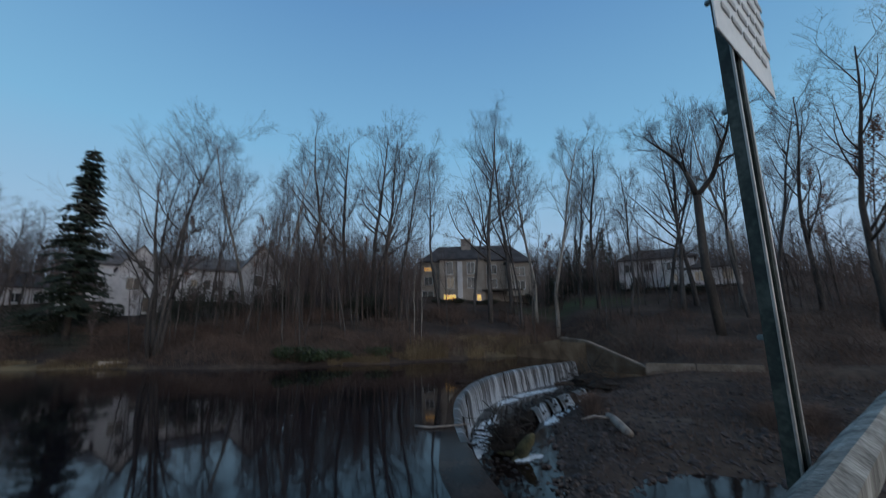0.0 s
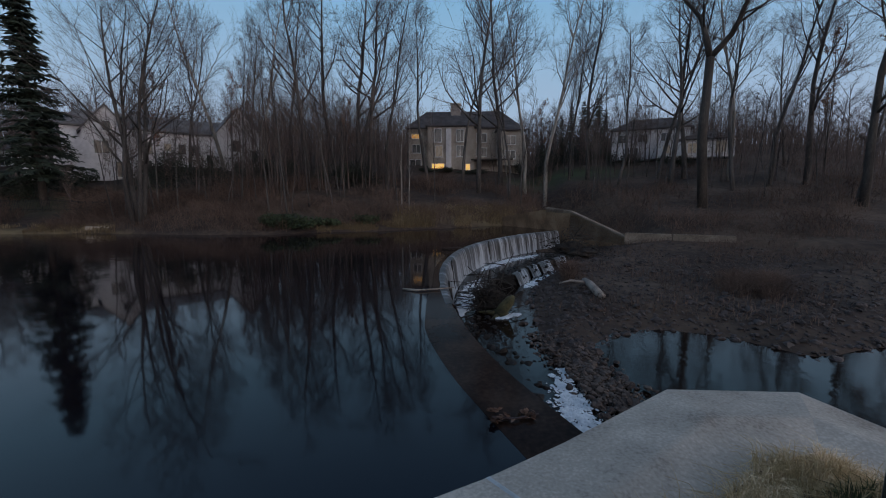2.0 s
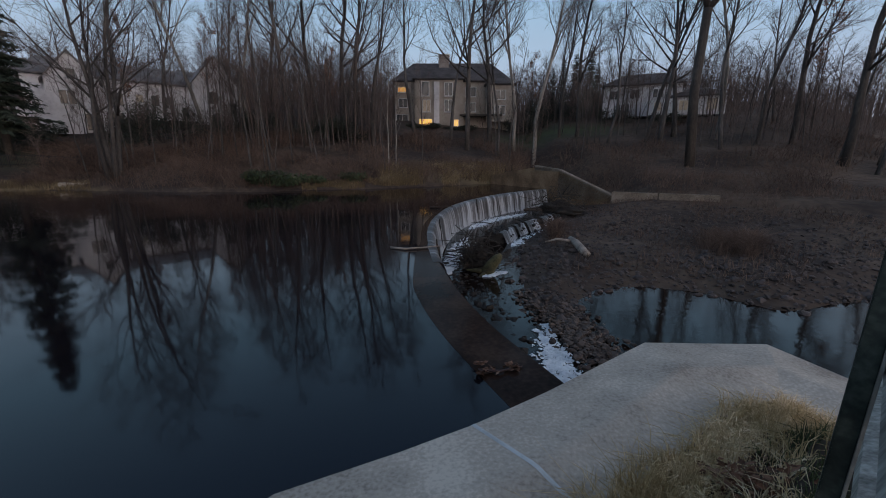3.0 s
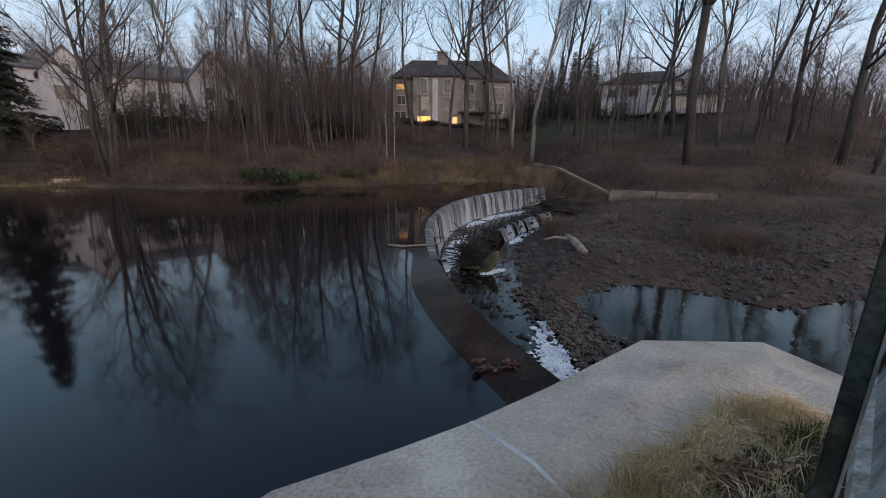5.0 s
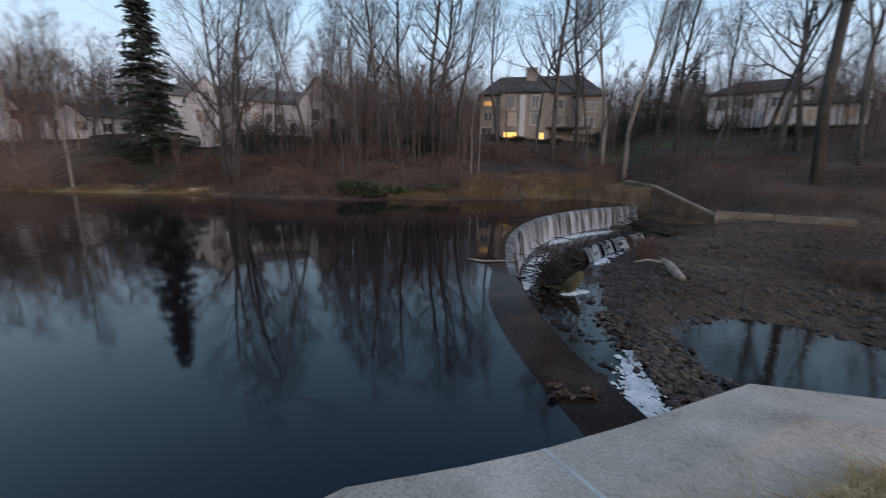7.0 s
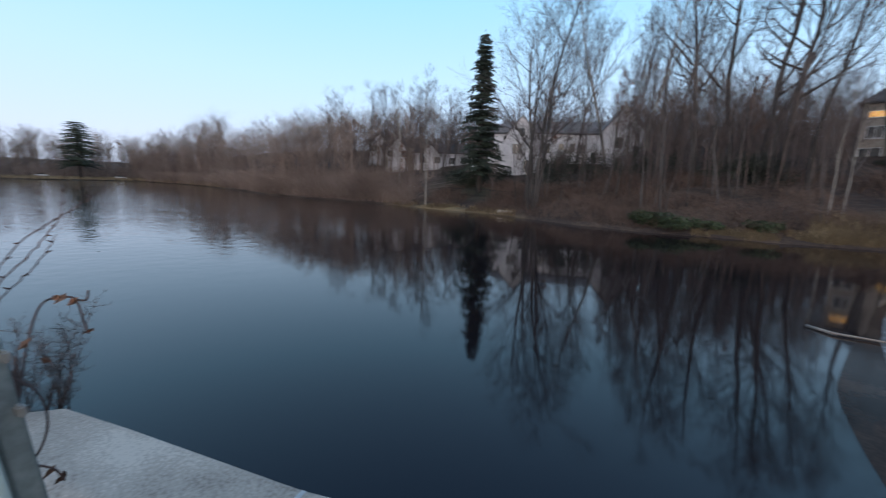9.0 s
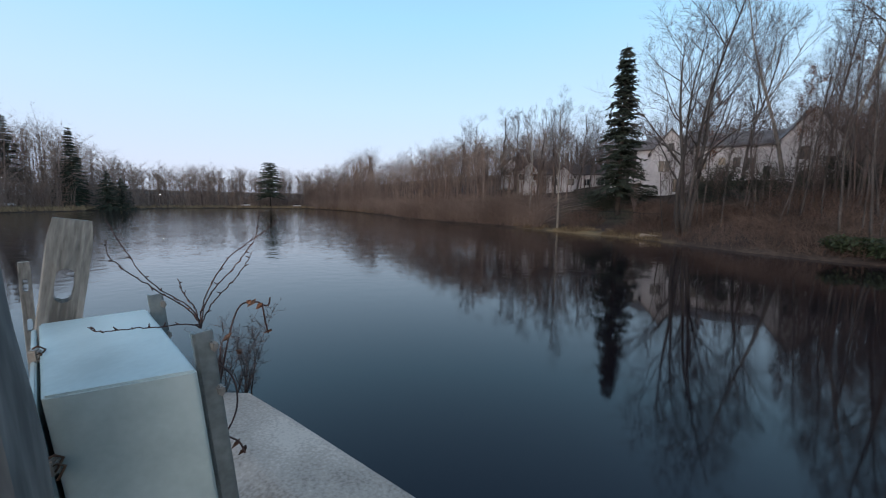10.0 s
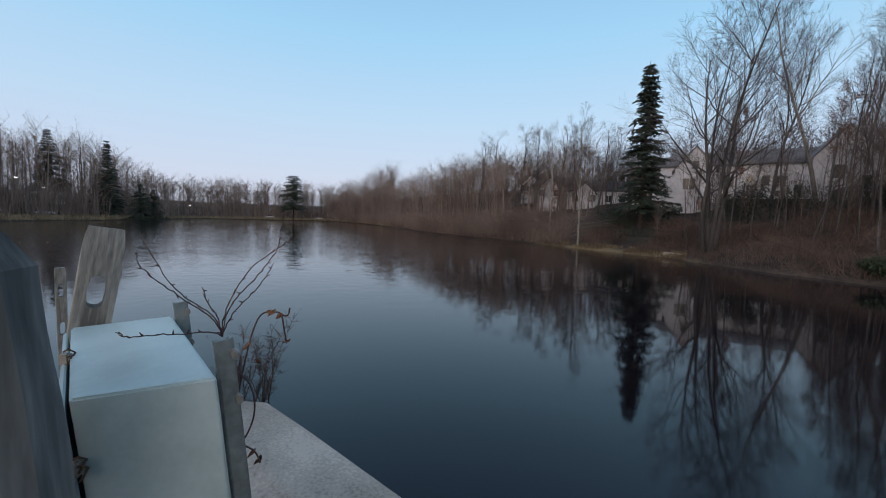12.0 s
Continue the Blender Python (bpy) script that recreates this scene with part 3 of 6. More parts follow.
for a, b in ((0, 5), (6, 9), (10, 14), (16, 20), (21, 25)):
    seg = LEDGE[a:b + 1]
    if len(seg) > 1:
        loft("cascade", [[(x - 0.1, y + 0.07, -0.9) for x, y in seg], [(x + 0.06, y - 0.04, -0.93) for x, y in seg], [(x + 0.2, y - 0.15, -1.2) for x, y in seg], [(x + 0.34 + rng.uniform(-0.05, 0.05), y - 0.25, -1.5) for x, y in seg]], M_FALLS, ledge, "white cascade", smooth=True, uv=True)


def foam_patch(line, width, z, seed):
    """A ragged raft of foam: many small flat domes thinning out from a line."""
    r = random.Random(seed)
    fine = resample(line, 0.05)
    side = offset_line(fine, 1.0)
    v, f = [], []
    for i, (p, q) in enumerate(zip(fine, side)):
        edge = min(1.0, 6 * min(i + 1, len(fine) - i) / len(fine))
        for _ in range(16):
            u = r.gauss(0, 0.3) * width * edge
            c = Vector((p[0] + (q[0] - p[0]) * u, p[1] + (q[1] - p[1]) * u, z))
            if noise.noise(Vector((c.x * 3, c.y * 3, seed))) < -0.1 - 0.3 * r.random():
                continue
            s = abs(r.gauss(0.018, 0.022)) * (1.3 - abs(u) / width) + 0.008
            o = len(v)
            h = s * r.uniform(0.25, 0.5)
            for k in range(7):
                a = 0.8976 * k + i
                v.append((c.x + math.cos(a) * s * r.uniform(0.7, 1.4), c.y + math.sin(a) * s * r.uniform(0.7, 1.4), z - 0.012))
            v.append((c.x, c.y, z + h))
            f += [(o + k, o + (k + 1) % 7, o + 7) for k in range(7)]
    return tagged(mesh_object("foam", v, f, M_FOAM, smooth=True), "white churned foam drifting on the stream below the weir", "foam", kind="stuff")


foam_patch([(2.45, 7.2), (2.75, 8.0), (2.9, 8.8), (2.85, 9.6), (2.6, 10.4)], 0.75, -1.47, 1)
foam_patch([(2.9, 6.6), (2.8, 7.4), (2.65, 8.6), (2.75, 9.4)], 0.8, -1.468, 2)
foam_patch([(2.2, 7.0), (2.2, 8.6)], 0.9, -1.47, 12)
foam_patch([(3.05, 10.0), (3.0, 10.9)], 0.3, -1.46, 3)
foam_patch([(0.2, 15.5), (0.3, 17.5), (0.7, 20.0), (1.3, 22.5)], 0.7, -1.46, 4)
foam_patch([(1.6, 25.0), (3.6, 28.6), (6.5, 31.5)], 0.8, -1.46, 5)
foam_patch([(3.5, 20.3), (5.0, 22.6), (7.6, 26.0)], 0.6, -1.46, 6)
foam_patch([(1.6, 15.2), (2.6, 15.9)], 0.4, -1.46, 7)

# ---- concrete wing wall with a sloping cap ----
OUTER = NEAR_BANK[1:12]
OUT_FINE = [NEAR_BANK[0]] + resample(OUTER, 0.3)
wing = thing("retaining_wall", Matrix(), "broad pale concrete retaining wall capping the near bank, weathered and jointed", "retaining wall")


def inward(line, d):
    return offset_line(line, -d)


cap_lines = [(0.0, -2.3), (0.0, 0.985), (0.015, 1.0), (0.78, 1.10), (0.84, 1.10), (1.62, 0.97), (1.66, 0.975), (1.68, 0.5)]


def cap_section(first, last, name):
    """One poured length of the cap between two joints, along the outer edge."""
    line = PATH_OUT[first:last + 1]
    rows = []
    for d, z in cap_lines:
        rows.append([(p[0] + (q[0] - p[0]) * d / 1.68, p[1] + (q[1] - p[1]) * d / 1.68, z) for p, q in zip(line, PATH_IN[first:last + 1])])
    return loft(name, rows, M_CONC, wing, closed=True)


OUT_KEY = [(4.85, 3.3), (4.31, 4.83), (2.69, 4.86), (1.08, 3.72), (0.27, 3.2), (-0.38, 2.85), (-1.27, 2.42), (-2.0, 1.62), (-2.9, 0.92), (-3.8, 0.36), (-4.7, -0.2), (-5.52, -0.74), (-5.7, -1.2)]
IN_KEY = [(3.75, 2.85), (3.3, 3.3), (2.75, 3.2), (1.85, 2.4), (1.2, 1.95), (0.6, 1.5), (-0.28, 1.1), (-1.05, 0.6), (-2.02, -0.23), (-2.85, -0.83), (-3.79, -1.38), (-4.72, -1.92), (-5.04, -2.16)]
PATH_OUT, PATH_IN = [], []
for (a, b), (c, d) in zip(zip(OUT_KEY, OUT_KEY[1:]), zip(IN_KEY, IN_KEY[1:])):
    for i in range(6):
        PATH_OUT.append(tuple(Vector(a).lerp(Vector(b), i / 6)))
        PATH_IN.append(tuple(Vector(c).lerp(Vector(d), i / 6)))
PATH_OUT.append(OUT_KEY[-1])
PATH_IN.append(IN_KEY[-1])
JOINTS = [0, 24, 48, len(PATH_OUT) - 1]
for a, b in zip(JOINTS, JOINTS[1:]):
    cap_section(a, b, "concrete_cap")
for j in JOINTS[1:-1]:
    p, q = Vector(PATH_OUT[j]), Vector(PATH_IN[j])
    t = (q - p).normalized()
    s = Vector((-t.y, t.x)) * 0.022
    rows = []
    for d, z in cap_lines[1:7]:
        c = p.lerp(q, d / 1.68)
        rows.append([(c.x - s.x, c.y - s.y, z + 0.003), (c.x, c.y, z + 0.008), (c.x + s.x, c.y + s.y, z + 0.003)])
    loft("joint", rows, M_CAULK, wing, "pale sealed joint")


# ---- trees ----
def grow(seed, height, kind):
    """Trunk and limbs, and the fine twigs, of one bare tree."""
    r = random.Random(seed)
    wood, twig = Tubes(), Tubes()
    spec = {
        "oak": dict(first=0.28, n1=13, ang=(38, 68), len1=0.42, rad=0.0135, leaders=1, up=0.13),
        "straight": dict(first=0.42, n1=13, ang=(24, 50), len1=0.32, rad=0.0102, leaders=1, up=0.16),
        "fork": dict(first=0.3, n1=8, ang=(30, 65), len1=0.22, rad=0.013, leaders=2, up=0.08),
        "multi": dict(first=0.26, n1=11, ang=(26, 52), len1=0.42, rad=0.0115, leaders=4, up=0.08),
        "thin": dict(first=0.35, n1=10, ang=(20, 45), len1=0.22, rad=0.0062, leaders=1, up=0.16),
    }[kind]

    def limb(p, d, length, rad, level):
        segs = {0: 9, 1: 6, 2: 3, 3: 2 if kind == "multi" else 1, 4: 1}[level]
        pts, rads = [p], [rad]
        d = d.normalized()
        for i in range(segs):
            wig = {0: {"fork": 0.17, "multi": 0.055}.get(kind, 0.05), 1: 0.11, 2: 0.12, 3: 0.14, 4: 0.1}[level]
            d = (d + Vector((r.gauss(0, wig), r.gauss(0, wig), r.gauss(0, wig) * 0.6 + spec["up"] * (level > 0)))).normalized()
            pts.append(pts[-1] + d * length / segs)
            rads.append(rad * (1 - (i + 1) / segs * (0.82 if level else 0.85)))
        (wood if level < 2 else twig).add(pts, rads, {0: 8, 1: 5, 2: 3, 3: 3, 4: 3}[level], cap=level < 2)
        if level == 4:
            return
        count = {0: spec["n1"], 1: r.randint(6, 7) if kind != "thin" else 4, 2: r.randint(5, 6) if kind != "thin" else 4, 3: 4 if kind != "thin" else 3}[level]
        lo = spec["first"] if level == 0 else 0.22
        for c in range(count):
            u = lo + (0.98 - lo) * (c + r.random()) / count
            k = min(int(u * segs), segs - 1)
            q = pts[k].lerp(pts[k + 1], u * segs - k)
            ax = (pts[k + 1] - pts[k]).normalized()
            side = ax.orthogonal().normalized()
            side.rotate(Matrix.Rotation(r.uniform(0, 6.283), 3, ax))
            a = radians(r.uniform(*spec["ang"]))
            nd = ax * math.cos(a) + side * math.sin(a)
            if level == 0:
                ln = height * spec["len1"] * (1.15 - 0.75 * u) * r.uniform(0.7, 1.15)
            else:
                ln = length * r.uniform(0.42, 0.72) * (1.15 - 0.5 * u)
            nr = max(rads[k] * r.uniform(0.4, 0.62), 0.016 if level < 2 else 0.0075)
            limb(q, nd, max(ln, 0.6), nr, level + 1)

    if spec["leaders"] == 1:
        limb(Vector((0, 0, -0.3)), Vector((r.gauss(0, 0.03), r.gauss(0, 0.03), 1)), height, height * spec["rad"], 0)
    else:
        base = 0.0
        start = Vector((0, 0, -0.3))
        if kind == "fork":
            base = height * 0.58
            top = Vector((height * 0.02, 0, base))
            wood.add([start, start.lerp(top, 0.5) + Vector((0.3, 0.1, 0)), top], [height * 0.02, height * 0.0165, height * 0.015], 8)
            start = top
        for i in range(spec["leaders"]):
            w = i * 6.283 / spec["leaders"] + r.uniform(-0.4, 0.4)
            lean = r.uniform(0.05, 0.2) if kind == "multi" else 0.45
            ln = (height - base) * r.uniform(0.82, 1.0)
            off = Vector((math.cos(w), math.sin(w), 0)) * (0.3 if kind == "multi" else 0.02)
            limb(start + off, Vector((math.cos(w) * lean, math.sin(w) * lean, 1)), ln, height * spec["rad"] * r.uniform(0.75, 1.0), 0)
    return wood, twig


PROTO = {}
LABELS = {
    "oak": "tall bare oak with spreading grey-brown limbs on the wooded bank",
    "straight": "tall straight bare tree with pale grey trunk on the slope",
    "fork": "dark bare tree with a crooked forked crown above the stream",
    "multi": "large bare many-stemmed tree leaning over the pond's edge",
    "thin": "slender bare young tree with fine brown twigs",
}


def place(ob, x, y, s, turn, lean=(0, 0)):
    m = pose(x, y, gz(x, y) - 0.1, lean[0], lean[1], turn) @ Matrix.Diagonal((s, s, s, 1))
    return m


def tree(kind, variant, az, d, height, turn=None, lean=(0, 0), bark=None, label="", group="trees on the bank", twigs=None, leaves=0):
    x, y = polar(az, d)
    key = (kind, variant, bark.name if bark else "", twigs.name if twigs else "")
    turn = random.uniform(0, 360) if turn is None else turn
    if key not in PROTO:
        wood, twig = grow(variant * 7 + len(kind), 20.0, kind)
        ob = thing("tree", Matrix(), LABELS[kind], "tree", group)
        wood.make("trunk", bark or (M_BARK_PALE if kind == "straight" else M_BARK_DARK if kind == "fork" else M_BARK), ob)
        twig.make("crown", twigs or (M_TWIG_RED if kind == "thin" else M_TWIG), ob, smooth=False)
        if leaves:
            rl = random.Random(variant)
            v, f = [], []
            for _ in range(leaves):
                c = rl.choice(twig.v) + Vector((rl.gauss(0, 0.15), rl.gauss(0, 0.15), rl.gauss(0, 0.15)))
                a = Vector((rl.gauss(0, 1), rl.gauss(0, 1), rl.gauss(0, 1))).normalized() * 0.11
                b = a.orthogonal().normalized() * 0.06
                o = len(v)
                v += [c - a, c + b, c + a, c - b + Vector((0, 0, 0.02))]
                f += [(o, o + 1, o + 2), (o, o + 2, o + 3)]
            mesh_object("dead_leaves", v, f, M_LEAF, ob, "withered russet leaves still hanging")
        PROTO[key] = ob
        ob.matrix_basis = place(ob, x, y, height / 20.0, turn, lean)
    else:
        src = PROTO[key]
        old = src.matrix_basis.copy()
        src.matrix_basis = Matrix()
        ob = copy_thing(src, place(src, x, y, height / 20.0, turn, lean))
        src.matrix_basis = old
    if label:
        ob["label"] = label
    return ob


random.seed(11)
# the trees that stand out, by bearing, distance and height
tree("multi", 3, -40.5, 45.5, 23, 70)
tree("straight", 1, 12.3, 56, 29.5, 40)
tree("oak", 1, 3.1, 58, 30, 70)
tree("oak", 2, 44.6, 52, 27, 10, bark=M_BARK_DARK)
tree("fork", 1, 31.2, 47, 24.5, 160)
tree("straight", 2, 26.0, 62, 27, 10, bark=M_BARK)
tree("straight", 1, 21.6, 60, 22, 200, (0, -14), M_BARK, "bare tree leaning over the clearing among others")
tree("straight", 2, 34.0, 57, 25, 90, bark=M_BARK)
tree("straight", 2, 47.0, 50, 25, 0, bark=M_BARK)
tree("straight", 1, 37.2, 60, 25, 15, bark=M_BARK)
tree("oak", 1, 27.6, 61, 25, 200)
tree("straight", 1, 7.5, 55, 20, 250, bark=M_BARK)
tree("oak", 2, -12.4, 62, 30, 130)
tree("straight", 2, -14.0, 60, 27, 60, bark=M_BARK)
tree("oak", 1, -20.7, 62, 29, 310)
tree("straight", 1, -10.0, 56, 25, 20, bark=M_BARK)
tree("straight", 2, -4.0, 60, 27, 140, bark=M_BARK)
tree("straight", 2, 0.8, 64, 27, 70, bark=M_BARK)
tree("straight", 1, 15.5, 66, 24, 330, bark=M_BARK)
tree("straight", 2, -31.0, 62, 26, 240, bark=M_BARK_PALE)
tree("straight", 1, -26.5, 64, 27, 90)
tree("straight", 1, -23.0, 66, 26, 10, bark=M_BARK)
tree("straight", 2, -35.0, 66, 22, 110, bark=M_BARK)
tree("straight", 1, -58.0, 56.5, 16, 0, label="slim pale-barked tree at the pond's grassy edge")
tree("thin", 2, -7.9, 43, 11, 0, bark=M_BARK_PALE, label="pair of slim pale birch stems behind the reeds")
tree("thin", 1, -6.9, 43.5, 10, 80, (0, 3), M_BARK_PALE, label="slim pale birch stem behind the reeds")
tree("straight", 2, -62.0, 68, 16, 30, (0, -8), M_BARK_PALE, "slim bare tree leaning over the pond")
for az, d, h in ((-53.6, 88, 15), (-55.5, 80, 16), (-58.5, 86, 17), (-61, 84, 17), (-64, 90, 19), (-66.5, 88, 19), (-69, 92, 18), (-72, 96, 17), (-44, 84, 15), (-38, 86, 16), (-29, 86, 20)):
    tree("oak" if int(d) % 4 == 0 else "straight", 1 + int(d) % 2, az, d, h, bark=M_BARK)
for az, d, h, k, b in ((-14, 66, 31, "oak", 2), (-17.2, 68, 29, "oak", 1), (6.2, 66, 31, "oak", 2), (9.6, 62, 28, "straight", 1), (17.8, 66, 26, "oak", 2), (29.0, 66, 27, "oak", 1), (40.2, 62, 26, "oak", 2), (33.4, 64, 27, "straight", 2)):
    tree(k, b, az, d, h)
for i in range(18):
    az, d = random.uniform(-49, -24), random.uniform(48, 67)
    tree("thin", 1 + i % 3, az, d, random.uniform(8, 14), None, (random.gauss(0, 3), random.gauss(0, 3)), group="young woods")
for az, d, h in ((44.0, 52, 20), (46.8, 56, 18), (41.5, 66, 17), (-38.6, 50, 14), (-30.5, 58, 15), (-61.0, 67, 8), (-16.0, 60, 12), (11.0, 72, 14)):
    tree("thin", 4, az, d, h, None, (random.gauss(0, 2), random.gauss(0, 2)), label="young tree still holding withered russet leaves", group="young woods", leaves=1100)
# young woods in between
for i in range(98):
    az = random.choice([random.uniform(-34, -1), random.uniform(-48, -8), random.uniform(14, 40), random.uniform(5, 50), random.uniform(-30, -8)])
    s0 = float(np.interp(az, SHORE_AZ, SHORE_D)) if az < 14 else 42
    d = s0 + random.uniform(4 if az < 0 else 9, 42)
    if abs(az - 1) < 9 and d > 66 or -46 < az < -28 and 60 < d < 72:
        d = s0 + random.uniform(4, 22)
    big = random.random() < 0.08
    tree("straight" if big else "thin", random.choice([1, 2, 3]) if not big else random.choice([1, 2]), az, d, (random.uniform(17, 24) if big else random.uniform(8, 17)) * (0.75 if az < -30 else 1), None, (random.gauss(0, 3), random.gauss(0, 3)), M_BARK if big else None, group="young woods")


def conifer(seed, name_label, az, d, height, width, start=0.06, power=0.8):
    """A spruce: a tapered trunk and drooping boughs of short needle sprays."""
    r = random.Random(seed)
    x, y = polar(az, d)
    ob = thing("spruce", pose(x, y, gz(x, y) - 0.1), name_label, "conifer", "spruces")
    tb = Tubes()
    tb.add([(0, 0, -0.2), (0.05, 0, height * 0.5), (0, 0, height)], [height * 0.016, height * 0.009, 0.02], 7)
    v, f = [], []
    z = height * start
    while z < height * 0.985:
        u = z / height
        reach = width * ((1 - u) / (1 - start)) ** power * r.uniform(0.8, 1.1) + 0.12
        for b in range(r.randint(7, 9)):
            w = r.uniform(0, 6.283)
            ln = reach * r.uniform(0.65, 1.1)
            droop = r.uniform(0.1, 0.45) * (1 - 0.8 * u)
            way = Vector((math.cos(w), math.sin(w), 0))
            tip = way * ln + Vector((0, 0, z - droop * ln))
            mid = way * ln * 0.5 + Vector((0, 0, z - droop * ln * 0.25))
            tb.add([(0, 0, z), mid, tip], [0.035, 0.02, 0.008], 3, cap=False)
            n = max(4, int(ln * 11))
            for i in range(n):
                t = (i + r.random()) / n
                p = (mid * (2 * t) if t < 0.5 else mid.lerp(tip, 2 * t - 1))
                if t < 0.5:
                    p = Vector((0, 0, z)).lerp(mid, 2 * t)
                s = r.uniform(0.32, 0.62) * (1.1 - 0.4 * t) * (height / 22)
                side = Vector((-way.y, way.x, 0)) * r.choice([-1, 1])
                e = (side * r.uniform(0.5, 1) + way * r.uniform(0.3, 0.9) + Vector((0, 0, r.uniform(-0.8, 0.1)))).normalized() * s * 1.6
                g = e.cross(Vector((0, 0, 1))).normalized() * s * 0.38
                k = Vector((0, 0, s * 0.25))
                o = len(v)
                v += [p - g, p + g, p + e, p + e * 0.5 + k]
                f += [(o, o + 1, o + 3), (o + 1, o + 2, o + 3), (o + 2, o, o + 3)]
        z += r.uniform(0.4, 0.75) * (height / 22)
    tb.make("trunk", M_BARK_DARK, ob)
    mesh_object("needles", v, f, M_NEEDLE, ob)
    return ob


conifer(1, "tall dark green spruce beside the pale house", -49.3, 60, 22.8, 4.4, 0.14)
conifer(2, "dark spruce across the pond", -117.0, 178, 26, 5.5)
conifer(3, "dark spruce in the woods on the far shore", -121.6, 190, 28, 5.0, 0.3)
conifer(4, "rounded dark pine at the pond's far end", -97.6, 246, 26, 8.5, 0.25, 0.38)
conifer(5, "low dark evergreen across the pond", -114.2, 176, 15, 6)
conifer(6, "low dark evergreen across the pond", -113.0, 180, 13, 6)
for i, (az, d, h) in enumerate(((15.5, 92, 12), (17.0, 94, 13), (18.8, 92, 14), (19.6, 95, 11), (14.2, 90, 10))):
    conifer(10 + i, "small dark spruce screening the houses on the hill", az, d, h, 2.6)


# far and filling woods, one mesh
def woods(name, spots, seed, mat, label, twig_r=0.03, limbs=14, fine=8, trunk=0.009):
    """Many simple bare trees as one mesh: trunk, limbs, twigs."""
    r = random.Random(seed)
    tb = Tubes()
    ground = land([q[0] for q in spots], [q[1] for q in spots]).tolist()
    for (x, y, h), z in zip(spots, ground):
        z -= 0.2
        d = math.hypot(x, y)
        rad = max(h * trunk, d * trunk * 0.065)
        top = Vector((x + r.gauss(0, 0.04) * h, y + r.gauss(0, 0.04) * h, z + h))
        base = Vector((x, y, z))
        tb.add([base, base.lerp(top, 0.5), base.lerp(top, 0.86)], [rad, rad * 0.6, rad * 0.15], 4, cap=False)
        for i in range(limbs):
            u = r.uniform(0.22, 0.84)
            p = base.lerp(top, u)
            w = r.uniform(0, 6.283)
            ln = h * r.uniform(0.2, 0.34) * (0.5 + 0.6 * math.sin(math.pi * min(1, u * 1.1)))
            q = p + Vector((math.cos(w), math.sin(w), r.uniform(0.6, 1.7))).normalized() * ln
            tw = max(twig_r, d * 0.0002 * (twig_r > 0.02))
            tb.add([p, q], [tw * 1.5, tw * 0.5], 3, cap=False)
            for j in range(fine):
                s = p.lerp(q, r.uniform(0.2, 1))
                e = s + Vector((r.gauss(0, 1), r.gauss(0, 1), r.uniform(0.1, 1.8))).normalized() * ln * r.uniform(0.3, 0.65)
                tb.add([s, e], [tw * 0.6, tw * 0.25], 3, cap=False)
    ob = tb.make(name, mat, smooth=False)
    return tagged(ob, label, "woods", kind="stuff")


r0 = random.Random(5)
spots = []
for i in range(430):
    az = r0.uniform(-66, 48)
    d = r0.uniform(86, 150) if r0.random() < 0.7 else r0.uniform(58, 90)
    if d < 88 and (-47 < az < -25 or -9 < az < 11 or 19 < az < 35 or az < -50 or (11 < az < 26 and d < 76)):
        d = r0.uniform(92, 130)
    spots.append((*polar(az, d), r0.uniform(8, 15)))
woods("hill_woods", spots, 1, M_TWIG, "leafless brown woods covering the hill behind the houses")
spots = []
for i in range(400):
    az = r0.uniform(-93, -57)
    s0 = float(np.interp(az, SHORE_AZ, SHORE_D))
    d = s0 + 2 + r0.random() ** 1.5 * 50
    if az > -68 and d < 78:
        continue
    spots.append((*polar(az, d), r0.uniform(9.5, 15.5) + 0.04 * (d - s0)))
woods("shore_woods", spots, 2, M_TWIG_LIT, "dense russet-brown leafless thicket along the pond's shore", 0.021, 17, 10)
spots = []
for i in range(560):
    az = r0.uniform(-140, -84)
    s0 = float(np.interp(az, SHORE_AZ, SHORE_D))
    d = s0 + r0.uniform(12, 90)
    spots.append((*polar(az, d), r0.uniform(15, 25) + (6 if az < -116 else 0)))
woods("far_woods", spots, 3, M_TWIG_LIT, "distant grey-brown leafless woods across the pond's far end", 0.032, 14, 8)

# twiggy young growth between the shore and the pale house
spots = []
for n, lo, hi, near, far, low, high in ((20, -48, -27, 52, 67, 5, 9.5), (120, -30, -7, 52, 82, 8, 16), (60, 8, 34, 66, 92, 7, 13), (46, 32, 54, 56, 92, 7, 14), (26, -64, -48, 70, 84, 7, 12)):
    spots += [(*polar(r0.uniform(lo, hi), r0.uniform(near, far)), r0.uniform(low, high)) for _ in range(n)]
woods("bank_woods", spots, 4, M_TWIG_RED, "thickly twigged brown young growth on the bank", 0.013, 20, 11, 0.0055)


